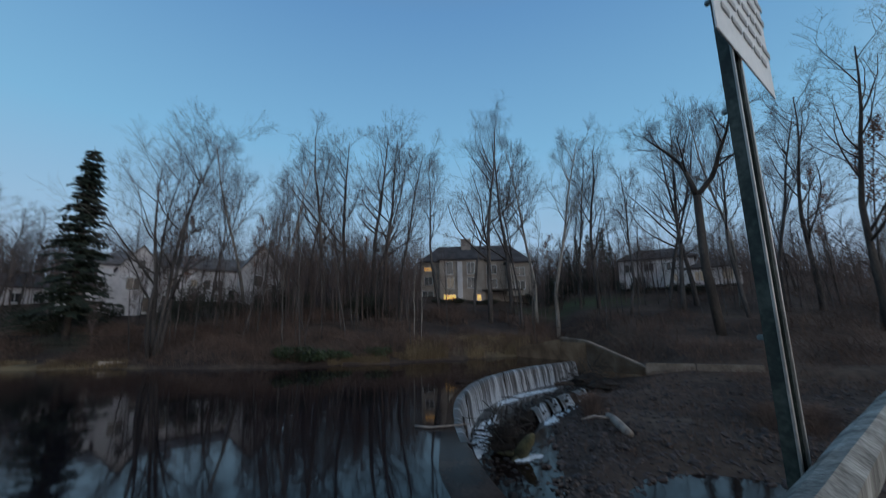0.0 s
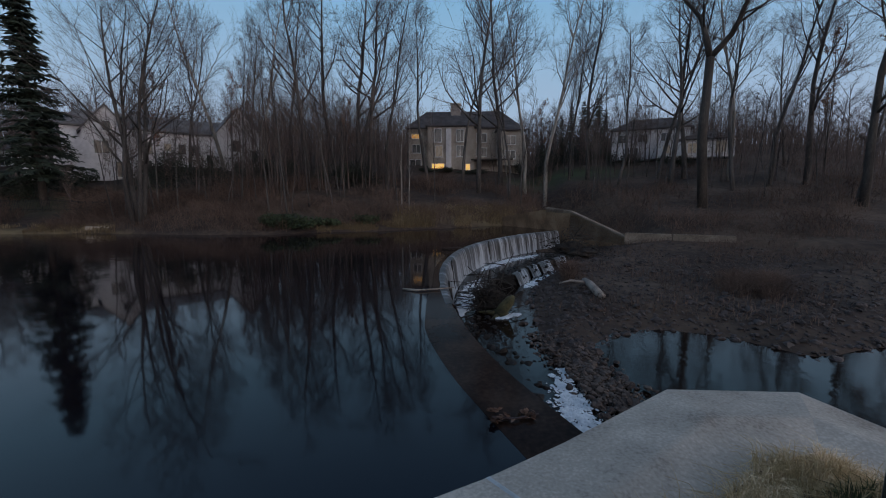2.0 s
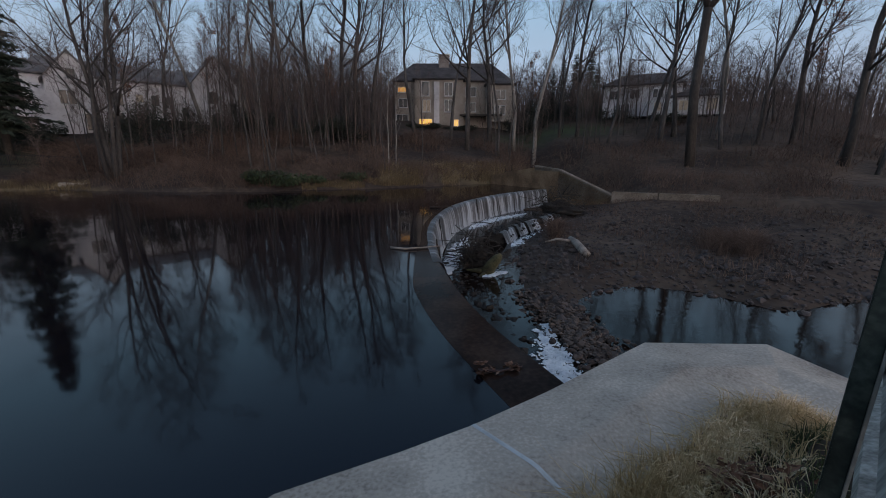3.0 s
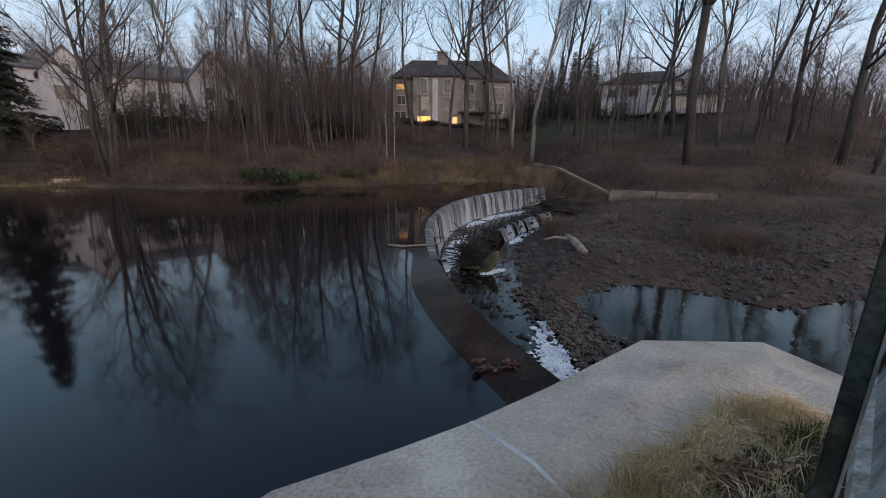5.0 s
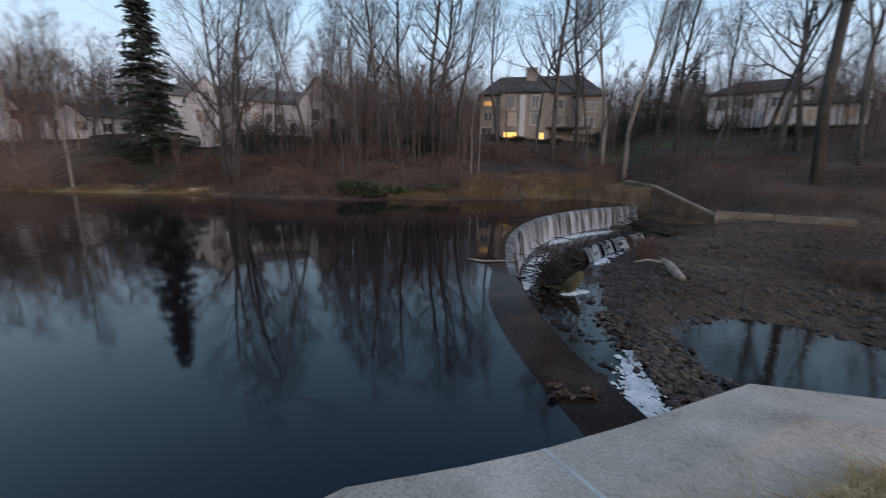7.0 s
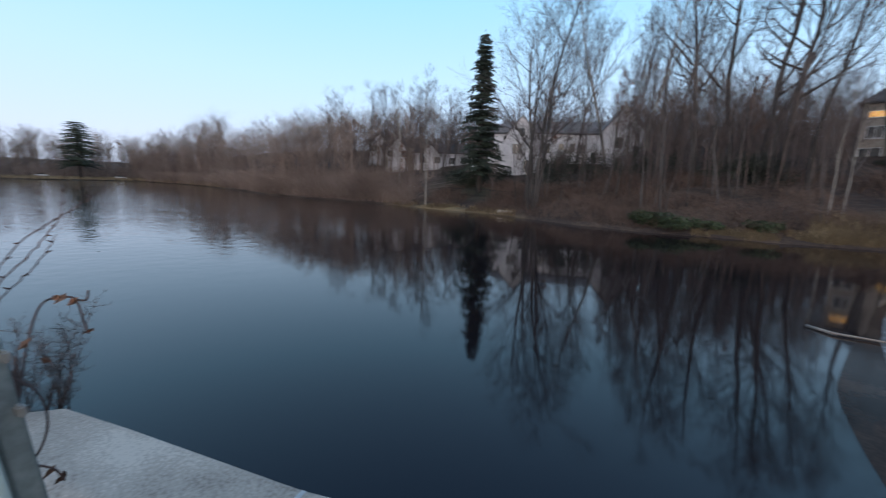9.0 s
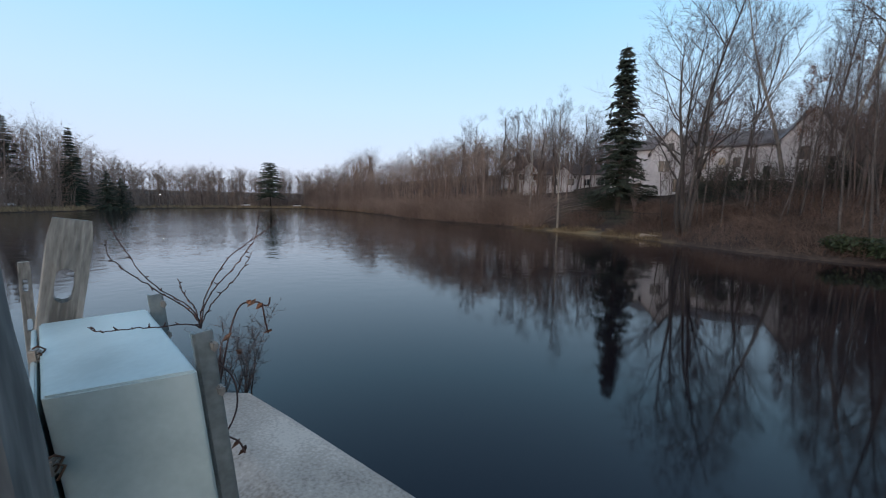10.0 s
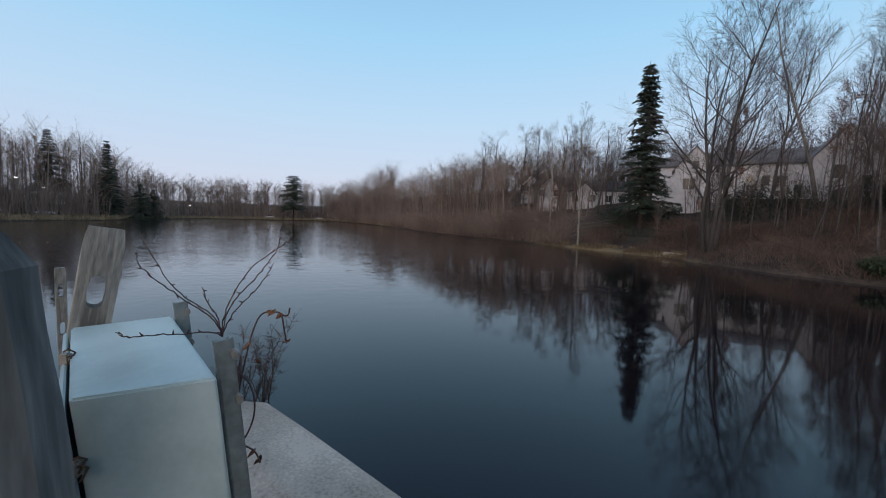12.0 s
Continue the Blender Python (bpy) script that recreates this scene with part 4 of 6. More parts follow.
# ---- brush, reeds, leaves: what nobody could count ----
def blades(name, spots, mat, label, seed, category="brush", lean=0.35, bend=0.3):
    """Tapering stems at spots (x, y, z, height, width), each a slim three-sided spike in two lengths."""
    r = random.Random(seed)
    tb = Tubes()
    ground = land([q[0] for q in spots], [q[1] for q in spots]).tolist()
    for (x, y, _, h, w), z in zip(spots, ground):
        a = r.uniform(0, 6.283)
        l = abs(r.gauss(0, lean)) * h
        mid = Vector((x + math.cos(a) * l * 0.4, y + math.sin(a) * l * 0.4, z + h * 0.55))
        tip = Vector((x + math.cos(a) * l * (1 + bend), y + math.sin(a) * l * (1 + bend), z + h * r.uniform(0.8, 1.0)))
        tb.add([(x, y, z - 0.05), mid, tip], [w, w * 0.7, w * 0.15], 3, cap=False)
    return tagged(tb.make(name, mat, smooth=False), label, category, kind="stuff")


def shore_spot(r, az, lo, hi):
    d = (float(np.interp(az, SHORE_AZ, SHORE_D)) if az < 13 else 40) + r.uniform(lo, hi)
    return (*polar(az, d), d)


def leaf_clump(name, at, size, count, leaf, mat, label, seed, category="shrub", stems=True):
    """A shrub: thin stems and many small leaves in an uneven mass."""
    r = random.Random(seed)
    x, y = at
    ob = thing(name, pose(x, y, gz(x, y) - 0.05), label, category, name + "s")
    v, f = [], []
    lumps = [(Vector((r.uniform(-0.8, 0.8) * size[0], r.uniform(-0.8, 0.8) * size[1], size[2] * r.uniform(0.3, 0.75))), r.uniform(0.3, 0.55)) for _ in range(9)]
    for i in range(count):
        c, k = lumps[i % 9]
        d = Vector((r.gauss(0, 1), r.gauss(0, 1), r.gauss(0, 0.8)))
        d = d.normalized() * r.random() ** 0.4
        p = c + Vector((d.x * size[0] * k, d.y * size[1] * k, d.z * size[2] * k))
        p.z = max(p.z, 0.05)
        n = Vector((r.gauss(0, 1), r.gauss(0, 1), r.gauss(0, 1) + 0.7)).normalized()
        a = n.orthogonal().normalized()
        a.rotate(Matrix.Rotation(r.uniform(0, 6.283), 3, n))
        b = n.cross(a)
        s = leaf * r.uniform(0.6, 1.3)
        o = len(v)
        v += [p - a * s, p + b * s * 0.45, p + a * s, p - b * s * 0.45 + n * s * 0.2]
        f += [(o, o + 1, o + 2), (o, o + 2, o + 3)]
    mesh_object("leaves", v, f, mat, ob)
    tb = Tubes()
    for c, k in lumps:
        for _ in range(3):
            q = c + Vector((r.gauss(0, 0.3) * size[0], r.gauss(0, 0.3) * size[1], r.uniform(0, 0.3) * size[2]))
            tb.add([(c.x * 0.2, c.y * 0.2, -0.1), c * 0.6 + Vector((0, 0, 0.05)), q], [0.03, 0.02, 0.006], 4)
    tb.make("wood", M_BARK_DARK, ob)
    return ob


rb = random.Random(21)
# tangled understorey along the far bank
spots = []
for i in range(14000):
    az = rb.uniform(-62, 13)
    lo, hi = (0.8, 26) if az > -34 else (0.6, 16)
    x, y, d = shore_spot(rb, az, lo, hi)
    dens = noise.noise(Vector((x * 0.16, y * 0.16, 2)))
    if dens < -0.12 or (-9 < az < 7 and d > 70):
        continue
    h = rb.uniform(0.4, 1.1) + max(0, dens) * 3.0
    spots.append((x, y, 0.0, h, 0.012 + 0.00022 * d))
for i in range(3600):
    az = rb.uniform(-47, -24)
    x, y, d = shore_spot(rb, az, 0.4, 15)
    spots.append((x, y, 0.0, rb.uniform(0.3, 1.2), 0.009 + 0.00018 * d))
blades("understorey", spots, M_BRUSH, "tangled dark brown leafless undergrowth on the far bank", 1, lean=0.95)
spots = []
for i in range(9000):
    az = rb.uniform(13, 62)
    d = rb.uniform(36, 80)
    x, y = polar(az, d)
    dens = noise.noise(Vector((x * 0.14, y * 0.14, 5)))
    if dens < -0.05 or (12 < az < 26 and 58 < d < 76):
        continue
    spots.append((x, y, 0.0, rb.uniform(0.3, 1.1) + max(0, dens) * 2.5, 0.011 + 0.0002 * d))
blades("slope_brush", spots, M_BRUSH, "sparse brown leafless brush on the wooded slope", 2, lean=0.95)
spots = []
for i in range(1500):
    az = rb.choice([rb.uniform(-34, -22), rb.uniform(-26, -7), rb.uniform(-24, -8), rb.uniform(30, 46), rb.uniform(10, 20)])
    d = rb.uniform(49, 66) if az < -25 else rb.uniform(54, 86)
    if 10 < az < 20 and d < 76:
        continue
    x, y = polar(az, d)
    spots.append((x, y, 0.0, rb.uniform(3, 7) if az < -25 else rb.uniform(4, 12), 0.006 + 0.00016 * d))
blades("saplings", spots, M_TWIG, "crowd of thin leafless saplings between the tall trees", 11, lean=0.22)
# thicket of the shore that runs away from the eye
spots = []
for i in range(14000):
    az = rb.uniform(-92, -60)
    x, y, d = shore_spot(rb, az, 0.6, 16)
    spots.append((x, y, 0.0, rb.uniform(1.2, 5.0), 0.01 + 0.00018 * d))
blades("shore_thicket", spots, M_TWIG_LIT, "dense russet leafless thicket on the pond's bank", 3, lean=1.05)
# pale dead grass and reeds by the water
spots = []
for i in range(11000):
    az = rb.choice([rb.uniform(-9, 12), rb.uniform(-9, 9), rb.uniform(-20, -6), rb.uniform(-64, -43)])
    lo, hi = (0.15, 6.5) if az > -9 else (0.1, 2.2)
    x, y, d = shore_spot(rb, az, lo, hi)
    if noise.noise(Vector((x * 0.35, y * 0.35, 8))) < -0.12:
        continue
    h = rb.uniform(0.35, 1.0) * (1.25 if az > -9 else 0.5)
    spots.append((x, y, 0.0, h, 0.012 + 0.00025 * d))
blades("reeds", spots, M_REED, "pale dead reeds and grass at the water's edge", 4, "reeds")
spots = []
for i in range(9000):
    az = rb.uniform(13, 58)
    d = rb.uniform(31, 42) if rb.random() < 0.6 else rb.uniform(16, 34)
    x, y = polar(az, d)
    if noise.noise(Vector((x * 0.3, y * 0.3, 3))) < -0.08 or signed(BAR, np.array([x]), np.array([y]))[0] < 1.2:
        continue
    spots.append((x, y, 0.0, rb.uniform(0.15, 0.55), 0.01 + 0.0002 * d))
blades("bank_grass", spots, M_BRUSH, "tufts of dead grass among the stones", 5, "grass", lean=0.6)
spots = []
for i in range(2600):
    az = rb.choice([rb.gauss(35.5, 1.1), rb.gauss(38.3, 0.5), rb.gauss(16, 0.4)])
    d = rb.gauss(23, 0.9)
    x, y = polar(az, d)
    spots.append((x, y, 0.0, rb.uniform(0.4, 1.1), 0.012))
blades("stream_brush", spots, M_BRUSH, "low brown leafless bushes on the stony bar", 6, lean=0.7)
# far end of the pond: a pale strip of dead grass
spots = []
for i in range(5000):
    az = rb.uniform(-134, -84)
    x, y, d = shore_spot(rb, az, 0.3, 9)
    spots.append((x, y, 0.0, rb.uniform(0.4, 1.6), 0.02 + 0.0004 * d))
blades("far_reeds", spots, M_REED, "pale dead grass along the pond's far shore", 7, "reeds")

spots = []
for i in range(7500):
    az = rb.uniform(-136, -83)
    x, y, d = shore_spot(rb, az, 8, 60)
    spots.append((x, y, 0.0, rb.uniform(4, 11) + (5 if az < -113 else 0), 0.015 + 0.00024 * d))
blades("far_thicket", spots, M_TWIG_LIT, "grey-brown leafless thickets along the pond's far end", 8, lean=0.4)
spots = []
for i in range(6500):
    az = rb.uniform(-60, 50)
    d = rb.uniform(88, 140)
    spots.append((*polar(az, d), 0.0, rb.uniform(4, 9), 0.03 + 0.0003 * d))
blades("hill_thicket", spots, M_TWIG_RED, "dense brown saplings on the hill behind the houses", 9, lean=0.15)
# evergreen shrubs and hedges
leaf_clump("green_shrub", polar(-23.2, 37.6), (2.6, 1.2, 1.3), 2600, 0.16, M_GREEN, "low green evergreen shrub at the water's edge", 1)
leaf_clump("green_shrub", polar(-19.6, 37.8), (1.8, 1.0, 0.9), 1500, 0.15, M_GREEN, "low green evergreen shrub beside reeds", 2)
leaf_clump("green_shrub", polar(-13.0, 38.6), (1.6, 1.0, 0.8), 900, 0.14, M_GREEN, "thin green shrub among brown brush", 3)
for i, (az, d, sx, h) in enumerate(((-38.5, 58, 3.4, 4.4), (-35.0, 59, 3.6, 5.0), (-31.5, 59, 3.6, 5.0), (-28.3, 60, 3.2, 4.4), (-25.0, 60, 3.0, 3.2), (-17.5, 58, 3.2, 3.6), (-13.5, 57, 3.0, 3.2), (-46.8, 66, 2.6, 2.6), (-53.2, 66, 3.6, 3.6), (-51.5, 63, 3.0, 3.0), (-3.2, 74, 3.0, 0.9), (2.2, 74, 3.0, 0.9), (28, 78, 3.0, 2.0), (22.5, 80, 3.0, 3.0), (13.5, 80, 4.0, 4.5), (10.5, 78, 3.5, 4.0), (17.0, 84, 3.5, 4.5))):
    leaf_clump("hedge", polar(az, d), (sx, 1.6, h), 3600, 0.11, M_HEDGE, "dark evergreen hedge below the houses" if d > 60 else "dark rounded rhododendron mass on the bank", 30 + i, "hedge")


# ---- houses on the hill ----
def wall_block(parent, mat, w, dep, h, at, name="wall"):
    return part(name, box(w, dep, h, at, 0.03), mat, parent)


def hip_roof(parent, w, dep, h, at, ridge=0.35, eave=0.5, mat=None):
    bm = bmesh.new()
    x, y, z = at
    a, b = w / 2 + eave, dep / 2 + eave
    rl = max(0.05, (w - dep * (1 - ridge)) / 2)
    low = [bm.verts.new((x + i, y + j, z)) for i, j in ((-a, -b), (a, -b), (a, b), (-a, b))]
    rim = [bm.verts.new((v.co.x, v.co.y, z + 0.22)) for v in low]
    top = [bm.verts.new((x - rl, y, z + h)), bm.verts.new((x + rl, y, z + h))]
    bm.faces.new(low)
    for i in range(4):
        bm.faces.new((low[i], low[(i + 1) % 4], rim[(i + 1) % 4], rim[i]))
    bm.faces.new((rim[0], rim[1], top[1], top[0]))
    bm.faces.new((rim[1], rim[2], top[1]))
    bm.faces.new((rim[2], rim[3], top[0], top[1]))
    bm.faces.new((rim[3], rim[0], top[0]))
    return part("roof", bm, mat or M_ROOF, parent)


def gable(parent, mat, w, dep, h, rise, at, cover=None):
    """A front block whose gable wall faces the pond, with its own roof."""
    x, y, z = at
    bm = bmesh.new()
    pts = [(-w / 2, 0), (w / 2, 0), (w / 2, h), (0, h + rise), (-w / 2, h)]
    f = [bm.verts.new((x + u, y - dep / 2, z + v)) for u, v in pts]
    b = [bm.verts.new((x + u, y + dep / 2, z + v)) for u, v in pts]
    bm.faces.new(f)
    bm.faces.new(b[::-1])
    for i in range(5):
        bm.faces.new((f[i], f[(i + 1) % 5], b[(i + 1) % 5], b[i]))
    part("wall", bm, mat, parent)
    bm = bmesh.new()
    e, t = 0.4, 0.22
    prof = [(-w / 2 - e, h - e * rise / (w / 2)), (0, h + rise), (w / 2 + e, h - e * rise / (w / 2)), (w / 2 + e, h - e * rise / (w / 2) + t), (0, h + rise + t * 1.3), (-w / 2 - e, h - e * rise / (w / 2) + t)]
    f = [bm.verts.new((x + u, y - dep / 2 - 0.3, z + v)) for u, v in prof]
    b = [bm.verts.new((x + u, y + dep / 2 + 0.1, z + v)) for u, v in prof]
    bm.faces.new(f)
    bm.faces.new(b[::-1])
    for i in range(6):
        bm.faces.new((f[i], f[(i + 1) % 6], b[(i + 1) % 6], b[i]))
    part("roof", bm, cover or M_ROOF, parent)


def house_window(parent, x, y, z, w, h, lit=None, cols=2):
    """A white surround with its panes just proud of it, and a sill; it stands on the wall that faces -y."""
    t = 0.09
    win = part("window", box(w + 2 * t, 0.12, h + 2 * t, (x, y, z - t), 0.02), M_TRIM, parent, "white window surround")
    part("sill", box(w + 0.3, 0.22, 0.07, (x, y - 0.03, z - t - 0.075)), M_TRIM, win)
    pw = w / cols - t
    for i in range(cols):
        part("pane", box(pw, 0.04, h, (x - w / 2 + (i + 0.5) * w / cols, y - 0.045, z)), lit or M_PANE, win, "warmly lit pane" if lit else "")


def house(az, d, base, label, turn=0):
    x, y = polar(az, d)
    return thing("house", pose(x, y, base, 0, 0, -az + turn), label, "house", "houses on the hill")


def chimney(parent, x, y, z0, z1, w=1.1):
    part("chimney", box(w, w * 0.8, z1 - z0, (x, y, z0), 0.04), M_BRICK, parent)
    part("chimney_cap", box(w + 0.25, w * 0.8 + 0.25, 0.2, (x, y, z1), 0.03), M_CONC, parent)


# the beige house with lit windows
h1 = house(0.9, 82, 7.0, "large three-storey beige house with dark hip roof and lit windows")
wall_block(h1, M_BEIGE, 22, 10, 9.0, (0, 4, 0))
wall_block(h1, M_BEIGE, 9.0, 3.0, 9.0, (-2.4, -2.0, 0))
wall_block(h1, M_STUCCO, 1.0, 0.5, 8.6, (-2.8, -3.7, 0), "pilaster")
hip_roof(h1, 22, 10, 4.2, (0, 4, 9.0))
hip_roof(h1, 9.0, 6.0, 2.6, (-2.4, -0.4, 9.0), 0.2, 0.4)
wall_block(h1, M_BEIGE, 5, 3.0, 6.5, (9.0, -2.2, 1.6))
hip_roof(h1, 5, 5.0, 2.0, (9.0, -1.2, 8.1), 0.1, 0.4)
chimney(h1, -1.6, 3.0, 11.4, 14.3, 2.0)
chimney(h1, 7.0, 5.0, 10.5, 13.6, 1.2)
for x, y, z, w, h, lit, c in ((-9.4, -1.06, 7.2, 1.9, 0.75, M_AMBER, 3), (-9.4, -1.06, 4.4, 1.6, 1.5, None, 2), (-9.6, -1.06, 1.4, 2.2, 1.6, None, 2), (-4.9, -3.56, 6.2, 1.3, 2.4, None, 1), (-4.7, -3.56, 3.4, 1.4, 2.0, M_LITPALE, 2), (-0.6, -3.56, 6.2, 1.4, 2.2, None, 2), (-0.6, -3.56, 3.4, 1.4, 2.0, None, 2), (-4.9, -3.56, 0.8, 2.4, 1.2, M_LIT, 4), (0.9, -3.56, 0.8, 0.8, 1.1, M_LIT, 2), (3.6, -1.06, 6.4, 2.0, 1.6, None, 2), (3.6, -1.06, 3.6, 2.0, 1.6, None, 2), (9.0, -3.76, 5.6, 1.9, 1.5, None, 2), (9.0, -3.76, 2.9, 1.9, 1.5, None, 2)):
    house_window(h1, x, y, z, w, h, lit, c)
part("deck", box(8.0, 3.0, 0.3, (5.5, -2.6, 2.6), 0.02), M_BARK_DARK, h1, "dark timber deck")

# the pale stucco house with gables
h2 = house(-36.8, 74, 5.2, "wide pale pinkish stucco house with gables behind bare trees", 6)
wall_block(h2, M_STUCCO, 24, 9, 7.2, (0, 4, 0))
hip_roof(h2, 24, 9, 2.8, (0, 4, 7.2), 0.6, 0.5, M_ROOF_PALE)
gable(h2, M_STUCCO, 5.2, 4, 6.6, 3.2, (-7.3, -1.2, 0), M_ROOF_PALE)
gable(h2, M_STUCCO, 6.4, 4, 7.0, 3.8, (9.0, -1.2, 0.6), M_ROOF_PALE)
wall_block(h2, M_STUCCO, 4.6, 6, 4.0, (-13.6, 3, 0))
hip_roof(h2, 4.6, 6, 1.8, (-13.6, 3, 4.0), 0.2)
chimney(h2, 13.2, -0.6, 0.6, 10.4, 0.8)
part("deck", box(9.5, 3.2, 1.9, (1.2, -2.2, 0.2), 0.03), M_BARK_DARK, h2, "dark timber deck")
for x, y, z, w, h, lit, c in ((-13.6, -0.06, 2.2, 1.4, 1.4, None, 2), (-13.4, -0.06, 0.4, 1.6, 1.4, None, 2), (-7.3, -3.26, 6.6, 0.9, 1.2, M_PANE, 1), (-8.0, -3.26, 3.6, 1.6, 1.6, None, 2), (-6.2, -3.26, 0.5, 1.0, 2.0, None, 1), (-3.0, -0.56, 4.0, 1.5, 1.6, None, 2), (-3.4, -0.56, 1.2, 1.8, 1.8, None, 2), (-0.4, -0.56, 4.6, 0.9, 1.0, M_LITPALE, 1), (3.0, -0.56, 4.0, 1.4, 1.5, None, 2), (5.0, -0.56, 2.6, 0.9, 1.6, None, 1), (8.4, -3.26, 4.8, 1.2, 1.7, None, 1), (11.0, -3.26, 3.6, 0.9, 1.5, None, 1), (8.4, -3.26, 1.6, 1.2, 1.6, None, 1), (1.4, -0.56, 4.2, 1.0, 1.4, None, 1), (6.2, -0.56, 4.2, 0.9, 1.3, None, 1), (-5.2, -0.56, 1.4, 0.9, 1.6, None, 1), (-11.4, -0.06, 2.0, 0.8, 1.2, None, 1)):
    house_window(h2, x, y, z, w, h, lit, c)

# the house on the right-hand hill
h3 = house(26.6, 86, 9.6, "broad beige house with dark hip roofs among bare trees")
wall_block(h3, M_STUCCO, 13, 9, 5.4, (-2.5, 4, 0))
hip_roof(h3, 13, 9, 2.6, (-2.5, 4, 5.4), 0.3)
wall_block(h3, M_STUCCO, 8, 8, 3.0, (6.6, 2, -0.1))
hip_roof(h3, 8, 8, 2.0, (6.6, 2, 2.9), 0.2)
part("porch", box(4.2, 2.4, 2.6, (1.0, -1.7, 0), 0.03), M_TRIM, h3, "white screened porch")
for x, y, z, w, h, lit, c in ((-7.0, -0.56, 3.2, 1.6, 1.4, None, 2), (-3.6, -0.56, 3.2, 1.6, 1.4, None, 2), (-5.4, -0.56, 0.7, 2.2, 1.5, None, 3), (0.2, -0.56, 3.2, 1.6, 1.4, None, 2), (4.4, -2.06, 0.7, 1.4, 1.6, M_LITPALE, 2), (8.6, -2.06, 0.7, 1.6, 1.8, M_LITPALE, 2), (0.4, -2.96, 0.7, 1.2, 1.4, M_LITPALE, 2)):
    house_window(h3, x, y, z, w, h, lit, c)

# paler houses further along the shore
for az, d, base, w, h, mat in ((-55.5, 92, 5.4, 13, 4.6, M_STUCCO), (-60.5, 94, 5.6, 12, 5.6, M_BEIGE), (-63.5, 100, 7.5, 9, 5.2, M_STUCCO)):
    hh = house(az, d, base, "pale suburban house half hidden by bare trees")
    wall_block(hh, mat, w, 8, h, (0, 3, 0))
    hip_roof(hh, w, 8, 2.6, (0, 3, h), 0.5)
    gable(hh, M_STUCCO, 4.2, 3, h - 0.4, 2.0, (-w * 0.22, -1.6, 0))
    for x in (-w * 0.36, -w * 0.1, w * 0.15, w * 0.36):
        house_window(hh, x, -3.16 if x < 0 and abs(x + w * 0.22) < 2 else -1.06, h - 2.2, 1.3, 1.3, None, 2)
for az, d, base in ((-127.5, 186, 4.6), (-121.8, 196, 5.0)):
    hh = house(az, d, base, "small white house in the woods across the pond")
    wall_block(hh, M_TRIM, 11, 8, 4.2, (0, 3, 0))
    hip_roof(hh, 11, 8, 2.8, (0, 3, 4.2), 0.4)
    for x in (-3.2, 0, 3.2):
        house_window(hh, x, -1.06, 1.6, 1.3, 1.4, M_LITPALE if x == 0 else None, 2)


def street_lamp(az, d, h):
    x, y = polar(az, d)
    ob = thing("street_lamp", pose(x, y, gz(x, y), 0, 0, -az), "slim grey street lamp glowing on the shore", "street lamp", "street lamps")
    tb = Tubes()
    tb.add([(0, 0, 0), (0, 0, h - 0.4), (0.3, 0, h), (1.3, 0, h + 0.1)], [0.16, 0.11, 0.08, 0.06], 6)
    tb.make("pole", M_CHANNEL, ob)
    part("lamp_head", box(0.9, 0.4, 0.2, (1.5, 0, h), 0.05), M_CHANNEL, ob)
    part("lens", box(0.7, 0.34, 0.12, (1.5, 0, h - 0.13), 0.03), M_LAMP, ob, "bright lamp lens")


street_lamp(-124.4, 172, 10.5)
street_lamp(-122.5, 176, 8.0)
street_lamp(-109.8, 250, 5.0)


def parked_car(az, d, turn):
    x, y = polar(az, d)
    ob = thing("car", pose(x, y, gz(x, y), 0, 0, turn), "white parked car on the far shore", "car", "parked cars")
    bm = box(4.4, 1.8, 0.75, (0, 0, 0.35), 0.15)
    part("body", bm, M_CAR, ob)
    part("cabin", box(2.3, 1.55, 0.6, (-0.2, 0, 1.08), 0.18), M_PANE, ob)
    for sx in (-1.35, 1.35):
        for sy in (-0.85, 0.85):
            tb = Tubes()
            tb.add([(sx, sy - 0.1, 0.33), (sx, sy + 0.1, 0.33)], [0.33, 0.33], 12)
            tb.make("wheel", M_RUBBER, ob)


for az, d in ((-100.5, 252), (-94.3, 250), (-91.6, 247), (-125.6, 168), (-122.0, 170)):
    parked_car(az, d, -az)

handrail = thing("handrail", Matrix(), "white pipe handrail climbing the grassy bank", "handrail")
ha, hb = polar(-62.2, 64.0), polar(-59.6, 69.0)
tb = Tubes()
tb.add([(*ha, gz(*ha) + 0.9), (*hb, gz(*hb) + 0.95)], [0.05, 0.05], 6)
tb.make("rail", M_TRIM, handrail)
for k in (0.05, 0.5, 0.95):
    q = Vector(ha).lerp(Vector(hb), k)
    tb = Tubes()
    tb.add([(q.x, q.y, gz(q.x, q.y) - 0.1), (q.x, q.y, gz(q.x, q.y) + 0.92)], [0.04, 0.04], 6)
    tb.make("post", M_TRIM, handrail)

slab_at = polar(-44.6, float(np.interp(-44.6, SHORE_AZ, SHORE_D)) + 1.6)
slab = part("flat_stone", box(1.9, 0.8, 0.3, (0, 0, -0.12), 0.05), M_CONC)
slab.matrix_world = pose(*slab_at, gz(*slab_at), 2, 3, 40)
tagged(slab, "flat pale stone set in the grassy bank", "stone")

